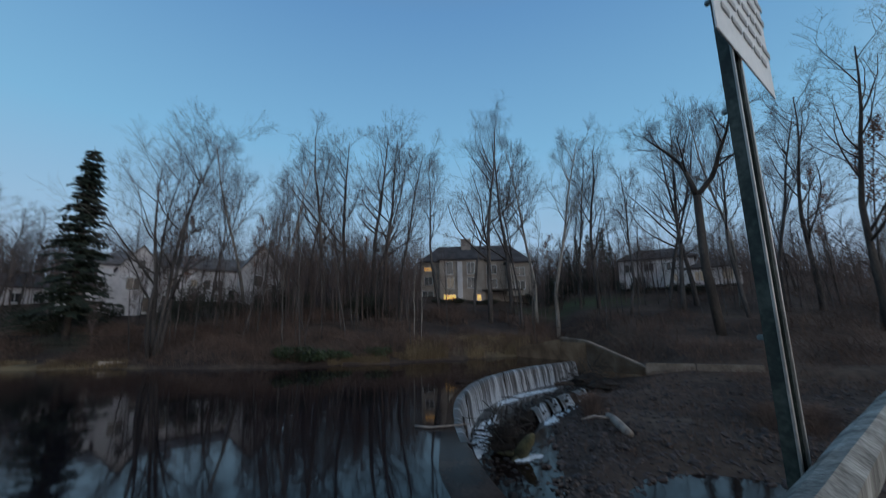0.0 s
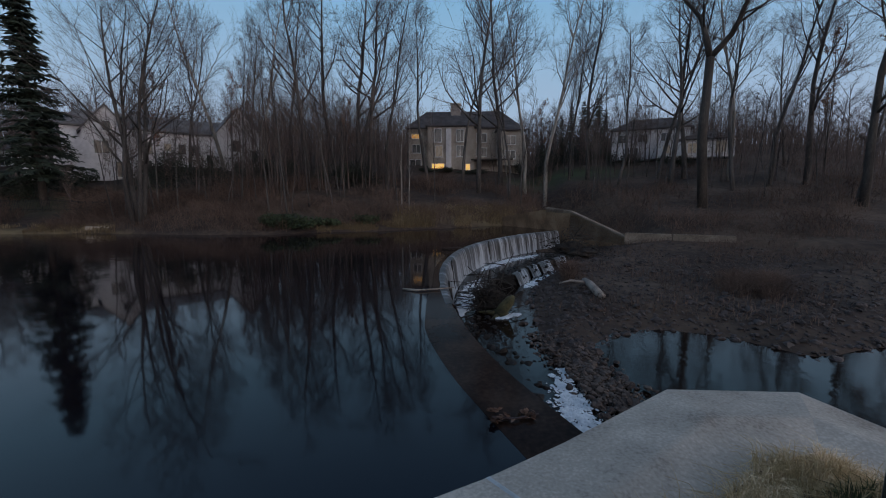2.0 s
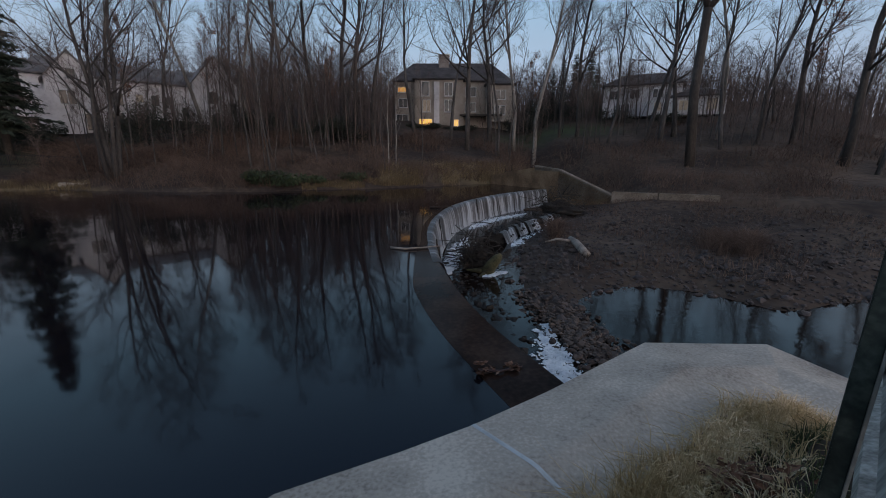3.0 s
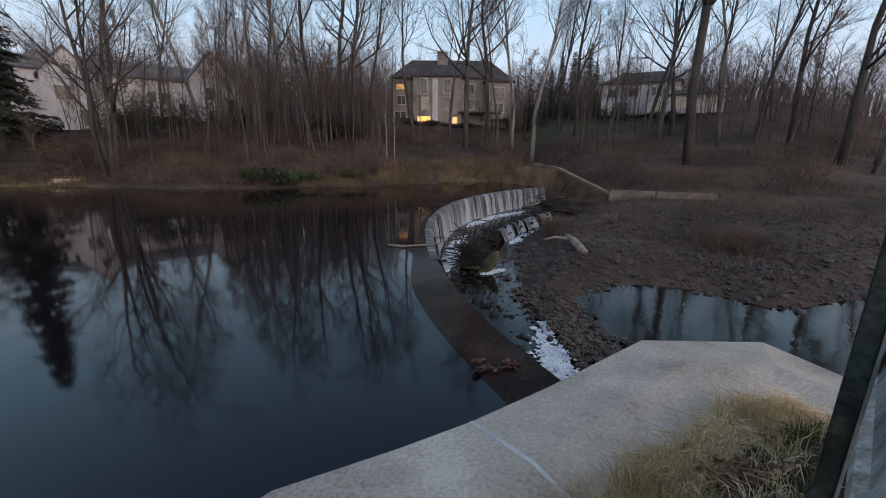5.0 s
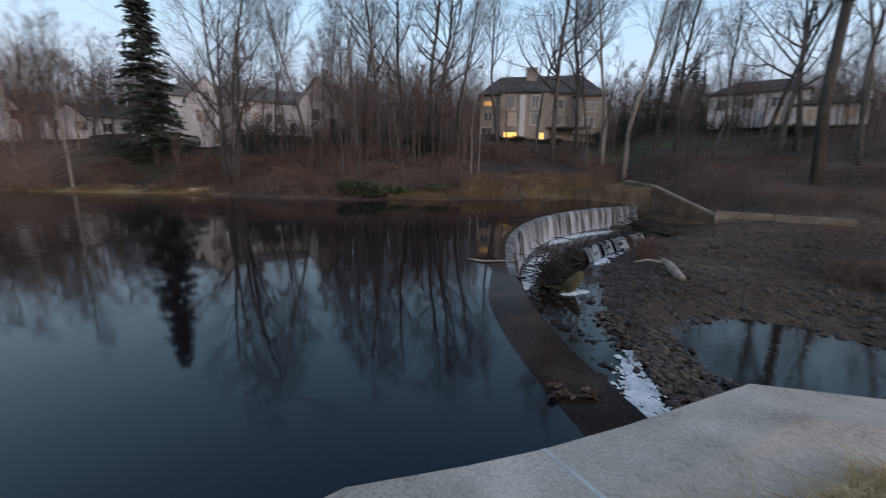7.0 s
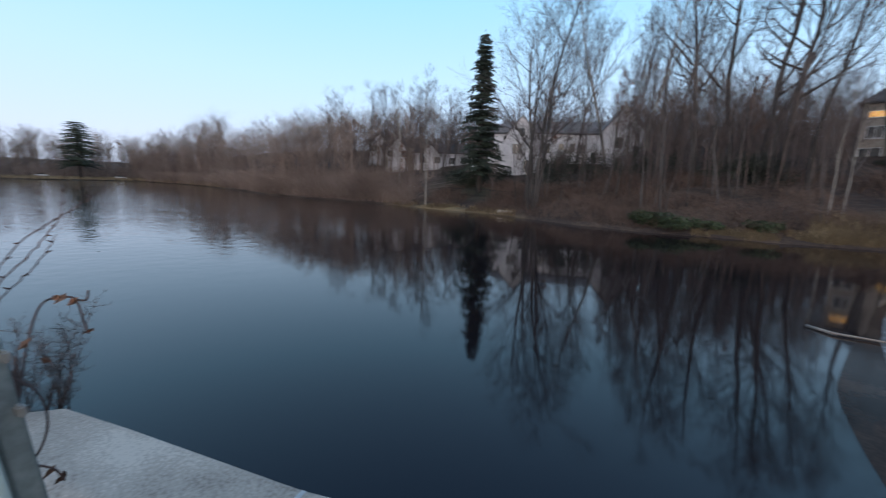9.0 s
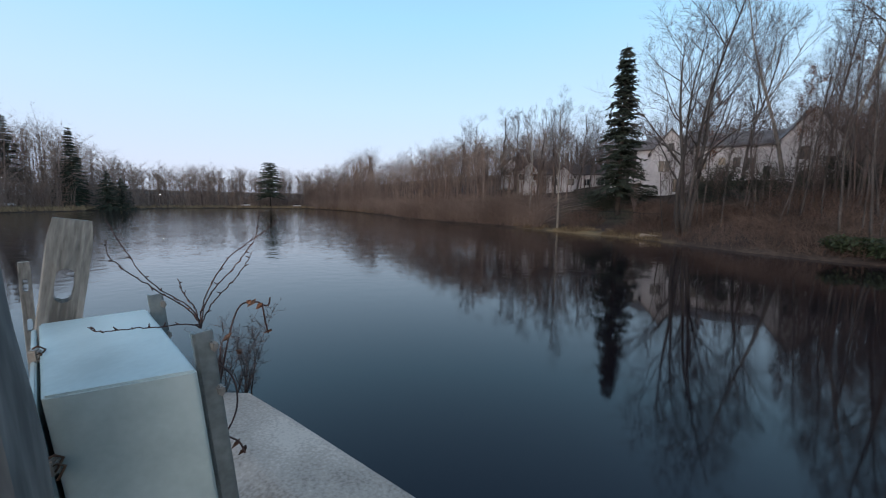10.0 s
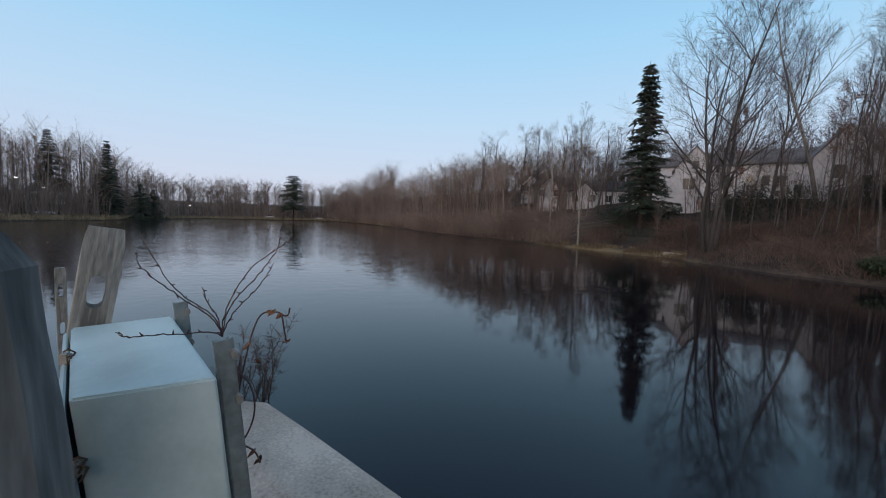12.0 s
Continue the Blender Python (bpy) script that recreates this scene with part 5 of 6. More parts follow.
# iron fence at the lawn's foot
ironf = thing("iron_fence", Matrix(), "low black iron fence along the lawn above the bank", "fence")
pts = [polar(a, float(np.interp(a, SHORE_AZ, SHORE_D)) + 8.0) for a in np.arange(-56, -42.9, 0.65)]
for a, b in zip(pts, pts[1:]):
    za, zb = gz(*a), gz(*b)
    tb = Tubes()
    tb.add([(*a, za - 0.1), (*a, za + 1.25)], [0.04, 0.04], 4)
    tb.make("post", M_RUBBER, ironf)
    for k in (0.25, 1.1):
        tb = Tubes()
        tb.add([(*a, za + k), (*b, zb + k)], [0.025, 0.025], 4)
        tb.make("rail", M_RUBBER, ironf)
    tb = Tubes()
    for i in range(1, 5):
        p = Vector((*a, za)).lerp(Vector((*b, zb)), i / 5)
        tb.add([(p.x, p.y, p.z + 0.1), (p.x, p.y, p.z + 1.2)], [0.018, 0.018], 3)
    tb.make("pickets", M_RUBBER, ironf)

# ---- far abutment and its low wall ----
abut = thing("abutment_wall", Matrix(), "stained concrete abutment stepping down from the weir's far end", "wall")


def wall_run(name, a, b, za, zb, low, thick, mat, parent):
    a, b = Vector(a), Vector(b)
    t = (b - a).normalized()
    n = Vector((-t.y, t.x)) * thick
    bm = bmesh.new()
    lo = [bm.verts.new((*p, low)) for p in (a, b, b + n, a + n)]
    hi = [bm.verts.new((*p, z)) for p, z in ((a, za), (b, zb), (b + n, zb), (a + n, za))]
    bm.faces.new(lo[::-1])
    bm.faces.new(hi)
    for i in range(4):
        bm.faces.new((lo[i], lo[(i + 1) % 4], hi[(i + 1) % 4], hi[i]))
    bmesh.ops.bevel(bm, geom=bm.edges, offset=0.04, segments=2, affect="EDGES")
    return part(name, bm, mat, parent)


A0, A1, A2, A3, A4 = polar(6.5, 42.5), polar(12.5, 38.5), polar(15.8, 36.5), polar(22.8, 33.6), polar(34.8, 33.8)
wall_run("wing", A0, A1, 0.9, 1.9, -2, 0.35, M_OCHRE, abut)
wall_run("wing", A1, A2, 2.0, 1.75, -2, 0.35, M_OCHRE, abut)
wall_run("wing", A2, A3, 1.75, 0.0, -2, 0.35, M_OCHRE, abut)
for a, b, za, zb in ((A1, A2, 2.004, 1.754), (A2, A3, 1.754, 0.004)):
    wall_run("coping", a, b, za + 0.1, zb + 0.1, min(za, zb) - 0.15 if za - zb < 0.5 else -0.6, 0.42, M_COPING, abut)
low_wall = thing("low_wall", Matrix(), "low pale concrete wall edging the stony bar", "wall")
mid = Vector(A3).lerp(Vector(A4), 0.45)
wall_run("wall_length", A3, mid, 0.36, 0.4, -1, 0.3, M_COPING, low_wall)
wall_run("wall_length", mid + (Vector(A4) - mid) * 0.02, A4, 0.4, 0.45, -1, 0.3, M_COPING, low_wall)


# ---- stones of the bar ----
def stones(name, spots, seed, mat, label):
    """Many small tumbled stones in one mesh."""
    r = random.Random(seed)
    shapes = []
    for k in range(6):
        bm = bmesh.new()
        blob(bm, (0, 0, 0), 1.0, (1, r.uniform(0.6, 0.9), r.uniform(0.4, 0.65)), seed * 9 + k, 1, 0.85)
        shapes.append(([v.co.copy() for v in bm.verts], [[v.index for v in f.verts] for f in bm.faces]))
        bm.free()
    v, f = [], []
    for x, y, z, s in spots:
        pv, pf = shapes[r.randrange(6)]
        m = Euler((r.uniform(-0.5, 0.5), r.uniform(-0.5, 0.5), r.uniform(0, 6.283))).to_matrix()
        o = len(v)
        c = Vector((x, y, z + s * 0.12))
        v += [c + m @ p * s for p in pv]
        f += [[o + i for i in q] for q in pf]
    return tagged(mesh_object(name, v, f, mat), label, "stones", kind="stuff")


rs = random.Random(8)
xs = np.array([rs.uniform(2.2, 34) for _ in range(36000)])
ys = np.array([rs.uniform(8, 34) for _ in range(36000)])
bd, zz = signed(BAR, xs, ys), land(xs, ys)
spots, big = [], []
for x, y, b, z in zip(xs.tolist(), ys.tolist(), bd.tolist(), zz.tolist()):
    d = math.hypot(x, y)
    az = math.degrees(math.atan2(x, y))
    if b < -0.35 or d > 33 or az > 58:
        continue
    near = max(0.0, 1 - b / 6.0)
    if rs.random() > 0.34 + 0.55 * near + 0.25 * (noise.noise(Vector((x * 0.3, y * 0.3, 1))) > 0.1):
        continue
    s = abs(rs.gauss(0.04, 0.045)) + 0.026
    (big if s > 0.15 and len(big) < 120 else spots).append((x, y, z, s))
stones("stones", spots[:6800], 1, M_ROCK, "grey-brown tumbled stones heaped below the weir")
spit = []
for i in range(2600):
    y = rs.uniform(7.0, 13.5)
    x = float(np.interp(y, [7.2, 8.7, 10.3, 11.7, 13.5], [4.0, 3.95, 3.75, 3.5, 3.4])) + rs.gauss(0, 0.38)
    spit.append((x, y, -1.5 + rs.uniform(-0.03, 0.1), abs(rs.gauss(0.03, 0.045)) + 0.022))
stones("spit_stones", spit, 7, M_SPIT, "brown stones heaped in a narrow spit beside the foam")
wet = []
for i in range(800):
    t = rs.random()
    y = 7.5 + 11 * t
    cx = float(np.interp(y, [c[1] for c in CREST], [c[0] for c in CREST]))
    x = cx + 0.5 + abs(rs.gauss(0, 1.1))
    if x > 3.4 or noise.noise(Vector((x * 0.9, y * 0.9, 4))) < -0.2:
        continue
    wet.append((x, y, -1.53 + rs.uniform(-0.06, 0.02), abs(rs.gauss(0.05, 0.045)) + 0.03))
for i in range(130):
    t = rs.random() * (len(LEDGE) - 1)
    p = Vector(LEDGE[int(t)])
    k = rs.uniform(-0.2, 1.0)
    wet.append((p.x - 0.8 * k + rs.gauss(0, 0.1), p.y + 0.6 * k + rs.gauss(0, 0.1), -0.98 - 0.25 * (k < 0), abs(rs.gauss(0.11, 0.06)) + 0.04))
stones("wet_stones", wet, 2, M_DEBRIS, "wet black stones breaking the shallow rapids")
protos = []
for k in range(5):
    bm = bmesh.new()
    blob(bm, (0, 0, 0.2), 1.0, (1, 0.75, 0.6), 40 + k, 2, 0.55)
    me = bpy.data.meshes.new("boulder")
    bm.to_mesh(me)
    bm.free()
    me.materials.append(M_ROCK)
    protos.append(me)
for i, (x, y, z, s) in enumerate(big):
    ob = new("boulder", protos[i % 5])
    ob.matrix_world = pose(x, y, z, rs.uniform(-15, 15), rs.uniform(-15, 15), rs.uniform(0, 360)) @ Matrix.Scale(s * 1.15, 4)
    tagged(ob, "rounded grey-brown boulder on the stony bar", "boulder", "boulders")

# ---- driftwood and debris ----
def debris_pile(at, size, count, seed, label, mat=None):
    r = random.Random(seed)
    ob = thing("debris_pile", pose(*at), label, "debris", "debris piles")
    for i in range(count):
        c = Vector((r.gauss(0, 0.4) * size[0], r.gauss(0, 0.4) * size[1], abs(r.gauss(0.3, 0.25)) * size[2]))
        d = Vector((r.gauss(0, 1), r.gauss(0, 1), r.gauss(0, 0.6))).normalized() * r.uniform(0.3, 0.9) * max(size) * 0.55
        tb = Tubes()
        k = r.uniform(0.008, 0.026)
        tb.add([c - d, c + Vector((r.gauss(0, 0.05), r.gauss(0, 0.05), 0.05)), c + d], [k, k * 0.8, k * 0.3], 5)
        tb.make("branch", mat or M_DEBRIS, ob)
    bm = bmesh.new()
    blob(bm, (0, 0, size[2] * 0.2), 1.0, (size[0] * 0.42, size[1] * 0.42, size[2] * 0.24), seed, 3, 0.9)
    part("silt", bm, M_DEBRIS, ob, smooth=True)


debris_pile((*polar(15.9, 32.0), -1.3), (2.3, 1.6, 2.2), 170, 1, "dark heap of wet branches wedged at the weir's far end")
debris_pile((*polar(17.6, 29.5), -1.0), (2.0, 1.4, 1.2), 60, 2, "dark tangle of driftwood on the stones")
debris_pile((1.35, 16.5, -1.5), (1.05, 0.9, 1.8), 230, 3, "black snagged branches at the foot of the falls")
stump = thing("stump", pose(1.7, 15.75, -1.6, 12, 24, 0), "mossy broken stump standing in the foaming water", "stump")
tb = Tubes()
tb.add([(0, 0, 0), (0.03, 0.05, 0.5), (0.1, 0.0, 0.95), (0.16, 0.05, 1.15)], [0.3, 0.25, 0.19, 0.07], 7)
tb.make("trunk", M_MOSS, stump)
for i in range(6):
    tb = Tubes()
    a = i * 1.05
    tb.add([(0, 0, 0.2), (math.cos(a) * 0.45, math.sin(a) * 0.45, 0.05), (math.cos(a) * 0.8, math.sin(a) * 0.8, -0.1)], [0.14, 0.09, 0.03], 6)
    tb.make("root", M_MOSS, stump)
log = thing("log", pose(6.0, 17.6, gz(6.0, 17.6) + 0.12, 0, 0, 0), "bleached driftwood log lying on the stones", "log")
tb = Tubes()
a, b = Vector((0.25, 1.6, 0.25)), Vector((0.35, -0.6, 0.02))
tb.add([a, a.lerp(b, 0.35) + Vector((0, 0, 0.06)), a.lerp(b, 0.7), b], [0.13, 0.17, 0.19, 0.15], 9)
tb.make("stem", M_LOG, log)
tb = Tubes()
tb.add([a.lerp(b, 0.2), a + Vector((-0.7, -0.2, 0.02)), a + Vector((-1.3, -0.3, -0.1))], [0.09, 0.06, 0.03], 6)
tb.make("limb", M_LOG, log)


def stick(name, pts, r, label, mat=M_LOG):
    tb = Tubes()
    tb.add(pts, [r * (1 - 0.6 * i / (len(pts) - 1)) for i in range(len(pts))], 6)
    return tagged(tb.make(name, mat), label, "branch", "floating branches")


stick("floating_branch", [(-1.95, 13.95, 0.03), (-1.4, 13.7, 0.05), (-0.8, 13.85, 0.06), (-0.1, 13.95, 0.1)], 0.045, "pale bare branch caught on the weir's edge")
stick("floating_branch", [(0.55, 5.7, 0.05), (0.9, 5.66, 0.06), (1.3, 5.85, 0.04)], 0.03, "short dark branch stranded on the sill", M_VINE)
stick("floating_branch", [(-0.9, 24.2, 0.04), (-0.2, 24.3, 0.09), (0.5, 24.6, 0.05)], 0.05, "dark branch lodged on the weir crest", M_DEBRIS)
for i, (x, y) in enumerate(((0.58, 5.88), (0.75, 5.72), (1.05, 5.85), (1.18, 5.75), (0.62, 5.6))):
    r = random.Random(60 + i)
    v, f = [], []
    for j in range(14):
        c = Vector((r.gauss(0, 0.05), r.gauss(0, 0.04), r.uniform(0.02, 0.08)))
        a = Vector((r.gauss(0, 1), r.gauss(0, 1), r.gauss(0, 0.5))).normalized() * 0.05
        b = a.cross(Vector((0.2, 0.1, 1))).normalized() * 0.03
        o = len(v)
        v += [c - a, c + b + Vector((0, 0, 0.012)), c + a, c - b]
        f += [(o, o + 1, o + 2), (o, o + 2, o + 3)]
    ob = mesh_object("leaf_clump", v, f, M_LEAF)
    ob.matrix_world = pose(x, y, 0.02)
    tagged(ob, "clump of dead brown leaves stranded on the sill", "leaves", "leaf clumps")


# ---- the near bank: fence, sign, cabinet, grass ----
def split_rail(a, b, r, seed, label, blunt=5):
    """A riven rail: an irregular flattened bar with tapered ends."""
    rr = random.Random(seed)
    a, b = Vector(a), Vector(b)
    t = (b - a).normalized()
    side = t.cross(Vector((0, 0, 1))).normalized() if abs(t.z) < 0.9 else Vector((0.6, -0.8, 0))
    up = side.cross(t)
    n, k = 26, 10
    v, f = [], []
    rad = [r * rr.uniform(0.82, 1.12) for _ in range(k)]
    for i in range(n + 1):
        u = i / n
        taper = min(1, 0.5 + blunt * min(u, 1 - u))
        c = a.lerp(b, u) + up * 0.012 * math.sin(u * 5 + seed) + side * 0.01 * math.sin(u * 7)
        for j in range(k):
            w = 6.283 * j / k
            q = rad[j] * taper * (1 + 0.06 * noise.noise(Vector((u * 9, j * 1.3, seed))))
            v.append(c + side * math.cos(w) * q * 0.72 + up * math.sin(w) * q)
    for i in range(n):
        for j in range(k):
            m = (j + 1) % k
            f.append((i * k + j, i * k + m, (i + 1) * k + m, (i + 1) * k + j))
    f += [tuple(reversed(range(k))), tuple(n * k + j for j in range(k))]
    return mesh_object("rail", v, f, M_POST, None, label)


def holed_post(w, t, h, holes, mat, parent):
    """A post with slots cut right through it, for rails."""
    bm = bmesh.new()
    front, back = {}, {}

    def vert(x, z, y, store):
        key = (round(x, 4), round(z, 4))
        if key not in store:
            q = 0.006 * noise.noise(Vector((x * 20, z * 4, y * 9)))
            store[key] = bm.verts.new((x + q, y + q, z))
        return store[key]

    def slab(poly):
        bm.faces.new([vert(x, z, -t / 2, front) for x, z in poly])
        bm.faces.new([vert(x, z, t / 2, back) for x, z in reversed(poly)])

    z0 = 0.0
    for zc, hw, hh in holes:
        lo, hi = zc - hh - 0.06, zc + hh + 0.06
        steps = max(1, int((lo - z0) / 0.2))
        for i in range(steps):
            a, b = z0 + (lo - z0) * i / steps, z0 + (lo - z0) * (i + 1) / steps
            slab([(-w / 2, a), (0, a), (w / 2, a), (w / 2, b), (0, b), (-w / 2, b)])
        ring = [(math.cos(6.283 * k / 12), math.sin(6.283 * k / 12)) for k in range(12)]
        inner = [(hw * c, zc + (hh - hw) * (1 if s > 0.01 else -1 if s < -0.01 else 0) + hw * s) for c, s in ring]
        outer = [(w / 2, zc), (w / 2, hi - 0.04), (w / 2, hi), (0, hi), (-w / 2, hi), (-w / 2, hi - 0.04), (-w / 2, zc), (-w / 2, lo + 0.04), (-w / 2, lo), (0, lo), (w / 2, lo), (w / 2, lo + 0.04)]
        for k in range(12):
            m = (k + 1) % 12
            slab([outer[k], outer[m], inner[m], inner[k]])
            bm.faces.new((vert(*inner[k], -t / 2, front), vert(*inner[m], -t / 2, front), vert(*inner[m], t / 2, back), vert(*inner[k], t / 2, back)))
        z0 = hi
    for i in range(2):
        a, b = z0 + (h - z0) * i / 2, z0 + (h - z0) * (i + 1) / 2
        k = w / 2 * (1 if i == 0 else 0.86)
        slab([(-w / 2, a), (0, a), (w / 2, a), (k, b), (0, b), (-k, b)])
    # close the sides, top and foot from the open rims
    rim = [e for e in bm.edges if len(e.link_faces) == 1]
    bmesh.ops.bridge_loops(bm, edges=rim)
    bmesh.ops.remove_doubles(bm, verts=bm.verts, dist=0.0005)
    return part("timber", bm, mat, parent)


def fence_post(x, y, top, turn, w, t, holes, mat, label, lean=(0, 0), foot=None):
    z = gz(x, y) - 0.1 if foot is None else foot
    ob = thing("fence_post", pose(x, y, z, lean[0], lean[1], turn), label, "fence post", "fence posts")
    holed_post(w, t, top - z, [(q - z, a, b) for q, a, b in holes], mat, ob)
    return ob


split = split_rail((-0.55, -0.62, 3.075), (3.0, 2.5, 3.09), 0.085, 1, "")
tagged(split, "weathered grey split rail, lichen-spotted, of the bankside fence", "fence rail", "fence rails")
low_rail = split_rail((-0.55, -0.65, 2.55), (3.0, 2.47, 2.58), 0.07, 2, "")
tagged(low_rail, "lower weathered split rail of the bankside fence", "fence rail", "fence rails")
NP = [Vector(swung(*p)) for p in ((-1.03, -0.645), (-0.985, -0.74))]
near_post = split_rail((*NP[0], gz(*NP[0]) - 0.1), (*NP[1], 3.45), 0.115, 5, "", 60)
near_post.name = "fence_post"
near_post.data.materials[0] = M_POSTSHADE
tagged(near_post, "thick grey riven fence post, cracked and lichened", "fence post", "fence posts")
fence_post(-2.055, -1.25, 3.44, -63, 0.145, 0.1, [(2.72, 0.034, 0.075), (3.15, 0.034, 0.075)], M_POST, "pale weathered fence post with a slot through it", (0, -9))
fence_post(*swung(-5.05, -3.05), 2.86, -60, 0.09, 0.08, [(2.2, 0.024, 0.07), (2.62, 0.024, 0.07)], M_POST, "pale weathered fence post further along the bank")
fence_post(3.1, 2.6, 3.4, 40, 0.15, 0.11, [(2.58, 0.03, 0.075), (3.06, 0.03, 0.075)], M_POST, "weathered fence post at the end of the bank", (0, 0))

# sign on its steel post
sp = thing("sign_post", pose(0.852, 0.72, gz(0.852, 0.72) - 0.2, 0, 0, 42), "dark green steel channel post carrying a white notice board", "sign post")
H_POST = 5.0 - (gz(0.852, 0.72) - 0.2)
part("web", box(0.052, 0.012, H_POST, (0, 0.012, 0), 0.002), M_GREENPOST, sp)
part("side", box(0.012, 0.034, H_POST, (-0.033, 0, 0), 0.002), M_GREENPOST, sp)
part("side", box(0.012, 0.034, H_POST, (0.033, 0, 0), 0.002), M_GREENPOST, sp)
part("flange", box(0.016, 0.006, H_POST, (-0.042, -0.02, 0), 0.001), M_EDGE, sp, "bare worn steel edge")
part("flange", box(0.016, 0.006, H_POST, (0.042, -0.02, 0), 0.001), M_EDGE, sp, "bare worn steel edge")
for k in (2.2, 2.9, 3.3):
    part("bolt", box(0.016, 0.02, 0.016, (0, 0.03, k - 0.3), 0.003), M_CHANNEL, sp)
board = part("board", box(0.62, 0.005, 0.62, (0.12, -0.026, H_POST - 0.68), 0.001, None, Matrix.Rotation(radians(0), 3, "Z")), M_SIGN, sp, "white notice sheet with faded print")
rp = random.Random(4)
for row in range(7):
    x = -0.24
    while x < 0.24:
        w = rp.uniform(0.03, 0.1)
        part("print_bar", box(w, 0.003, 0.022, (0.12 + x + w / 2, -0.031, H_POST - 0.16 - row * 0.07)), M_PRINT, board)
        x += w + 0.025

# metal cabinet on two channel posts
FL, FR, BR, BL = (Vector(swung(*p)) for p in ((-1.2, -0.72), (-1.222, -0.371), (-1.99, -0.785), (-1.95, -1.15)))
TOPZ, BOTZ = 3.0, 2.25
LEAN = Matrix.Translation((-1.5, -0.75, 3.0)) @ Matrix.Rotation(radians(-5), 4, Vector((-1.5, -0.75, 0))) @ Matrix.Translation((1.5, 0.75, -3.0))
cab = thing("metal_cabinet", LEAN, "pale grey-green steel utility cabinet hung on two channel posts", "cabinet")


def prism(pts, z0, z1, grow_by=0.0, bevel=0.012):
    c = sum(pts, Vector((0, 0))) / len(pts)
    q = [c + (p - c) * (1 + grow_by) for p in pts]
    bm = bmesh.new()
    lo = [bm.verts.new((p.x, p.y, z0)) for p in q]
    hi = [bm.verts.new((p.x, p.y, z1)) for p in q]
    bm.faces.new(lo[::-1])
    bm.faces.new(hi)
    for i in range(len(q)):
        j = (i + 1) % len(q)
        bm.faces.new((lo[i], lo[j], hi[j], hi[i]))
    if bevel:
        bmesh.ops.bevel(bm, geom=bm.edges, offset=bevel, segments=2, affect="EDGES")
    return bm


part("body", prism([FL, FR, BR, BL], BOTZ, TOPZ, 0.0, 0.007), M_STEEL, cab)
out = (FL - FR).normalized()
d0, d1 = FL + out * 0.028 + (BL - FL) * 0.0, BL + out * 0.028
door = part("door", prism([FL + out * 0.012, BL + out * 0.012, d1, d0], BOTZ + 0.02, TOPZ - 0.02, 0.0, 0.004), M_STEEL, cab, "hinged cabinet door")
along = (BL - FL).normalized()
for back, z in ((0.42, TOPZ - 0.03), (-0.015, TOPZ - 0.21), (-0.015, TOPZ - 0.5)):
    p = FL + out * 0.012 + along * back
    part("latch", box(0.03, 0.03, 0.045, (p.x, p.y, z), 0.006), M_EDGE, door, "small pale steel latch")
    for s in (0.0, 0.025):
        tb = Tubes()
        tb.add([(p.x + 0.005, p.y, z + 0.05 - s), (p.x + 0.008, p.y + 0.016, z + 0.058 - s), (p.x - 0.006, p.y + 0.026, z + 0.04 - s), (p.x + 0.01, p.y + 0.012, z + 0.012 - s)], [0.0035] * 4, 6)
        tb.make("wire", M_RUST, door)
tb = Tubes()
p = FL + out * 0.035 - along * 0.01
tb.add([(p.x, p.y, TOPZ - 0.05), (p.x + 0.006, p.y, TOPZ - 0.4), (p.x, p.y, BOTZ)], [0.009, 0.009, 0.009], 6)
tb.make("hinge_rod", M_RUST, cab)


def channel_post(x, y, top, turn, label):
    z = gz(x, y) - 0.2
    ob = thing("channel_post", LEAN @ pose(x, y, z - 0.1, 0, 0, turn) @ Matrix.Translation((0, 0, 0.1)), label, "post", "channel posts")
    bm = bmesh.new()
    box(0.044, 0.01, top - z, (0, 0.0, 0), 0.002, bm)
    box(0.01, 0.03, top - z, (-0.0215, -0.016, 0), 0.002, bm)
    box(0.01, 0.03, top - z, (0.0215, -0.016, 0), 0.002, bm)
    part("channel", bm, M_CHANNEL, ob)
    for k in (0.06, 0.2):
        part("bolt", box(0.018, 0.03, 0.03, (-0.02, 0.015, top - z - k), 0.005), M_EDGE, ob, "pale bolt lug")
    return ob


ow = (FR - FL).normalized()
P1 = FR + ow * 0.035 + (BR - FR).normalized() * 0.035
P2 = BR + ow * 0.035 - (BR - FR).normalized() * 0.05
side_turn = math.degrees(math.atan2((BR - FR).y, (BR - FR).x))
channel_post(P1.x, P1.y, 3.10, side_turn + 90, "galvanised channel post at the cabinet's corner, bramble growing behind")
channel_post(P2.x, P2.y, 3.07, side_turn + 90, "galvanised channel post behind the cabinet")


# brambles rising behind the post
def curve_pts(pts, n=14):
    pts = [Vector(p) for p in pts]
    out_pts = []
    for i in range(len(pts) - 1):
        p0, p1, p2, p3 = pts[max(i - 1, 0)], pts[i], pts[i + 1], pts[min(i + 2, len(pts) - 1)]
        for k in range(n):
            t = k / n
            out_pts.append(0.5 * ((2 * p1) + (p2 - p0) * t + (2 * p0 - 5 * p1 + 4 * p2 - p3) * t * t + (3 * p1 - p0 - 3 * p2 + p3) * t ** 3))
    return out_pts + [pts[-1]]


def toward(az, el, d):
    a, e = radians(float(swing(az))), radians(el)
    return Vector((d * math.sin(a), d * math.cos(a), EYE + d * math.tan(e)))


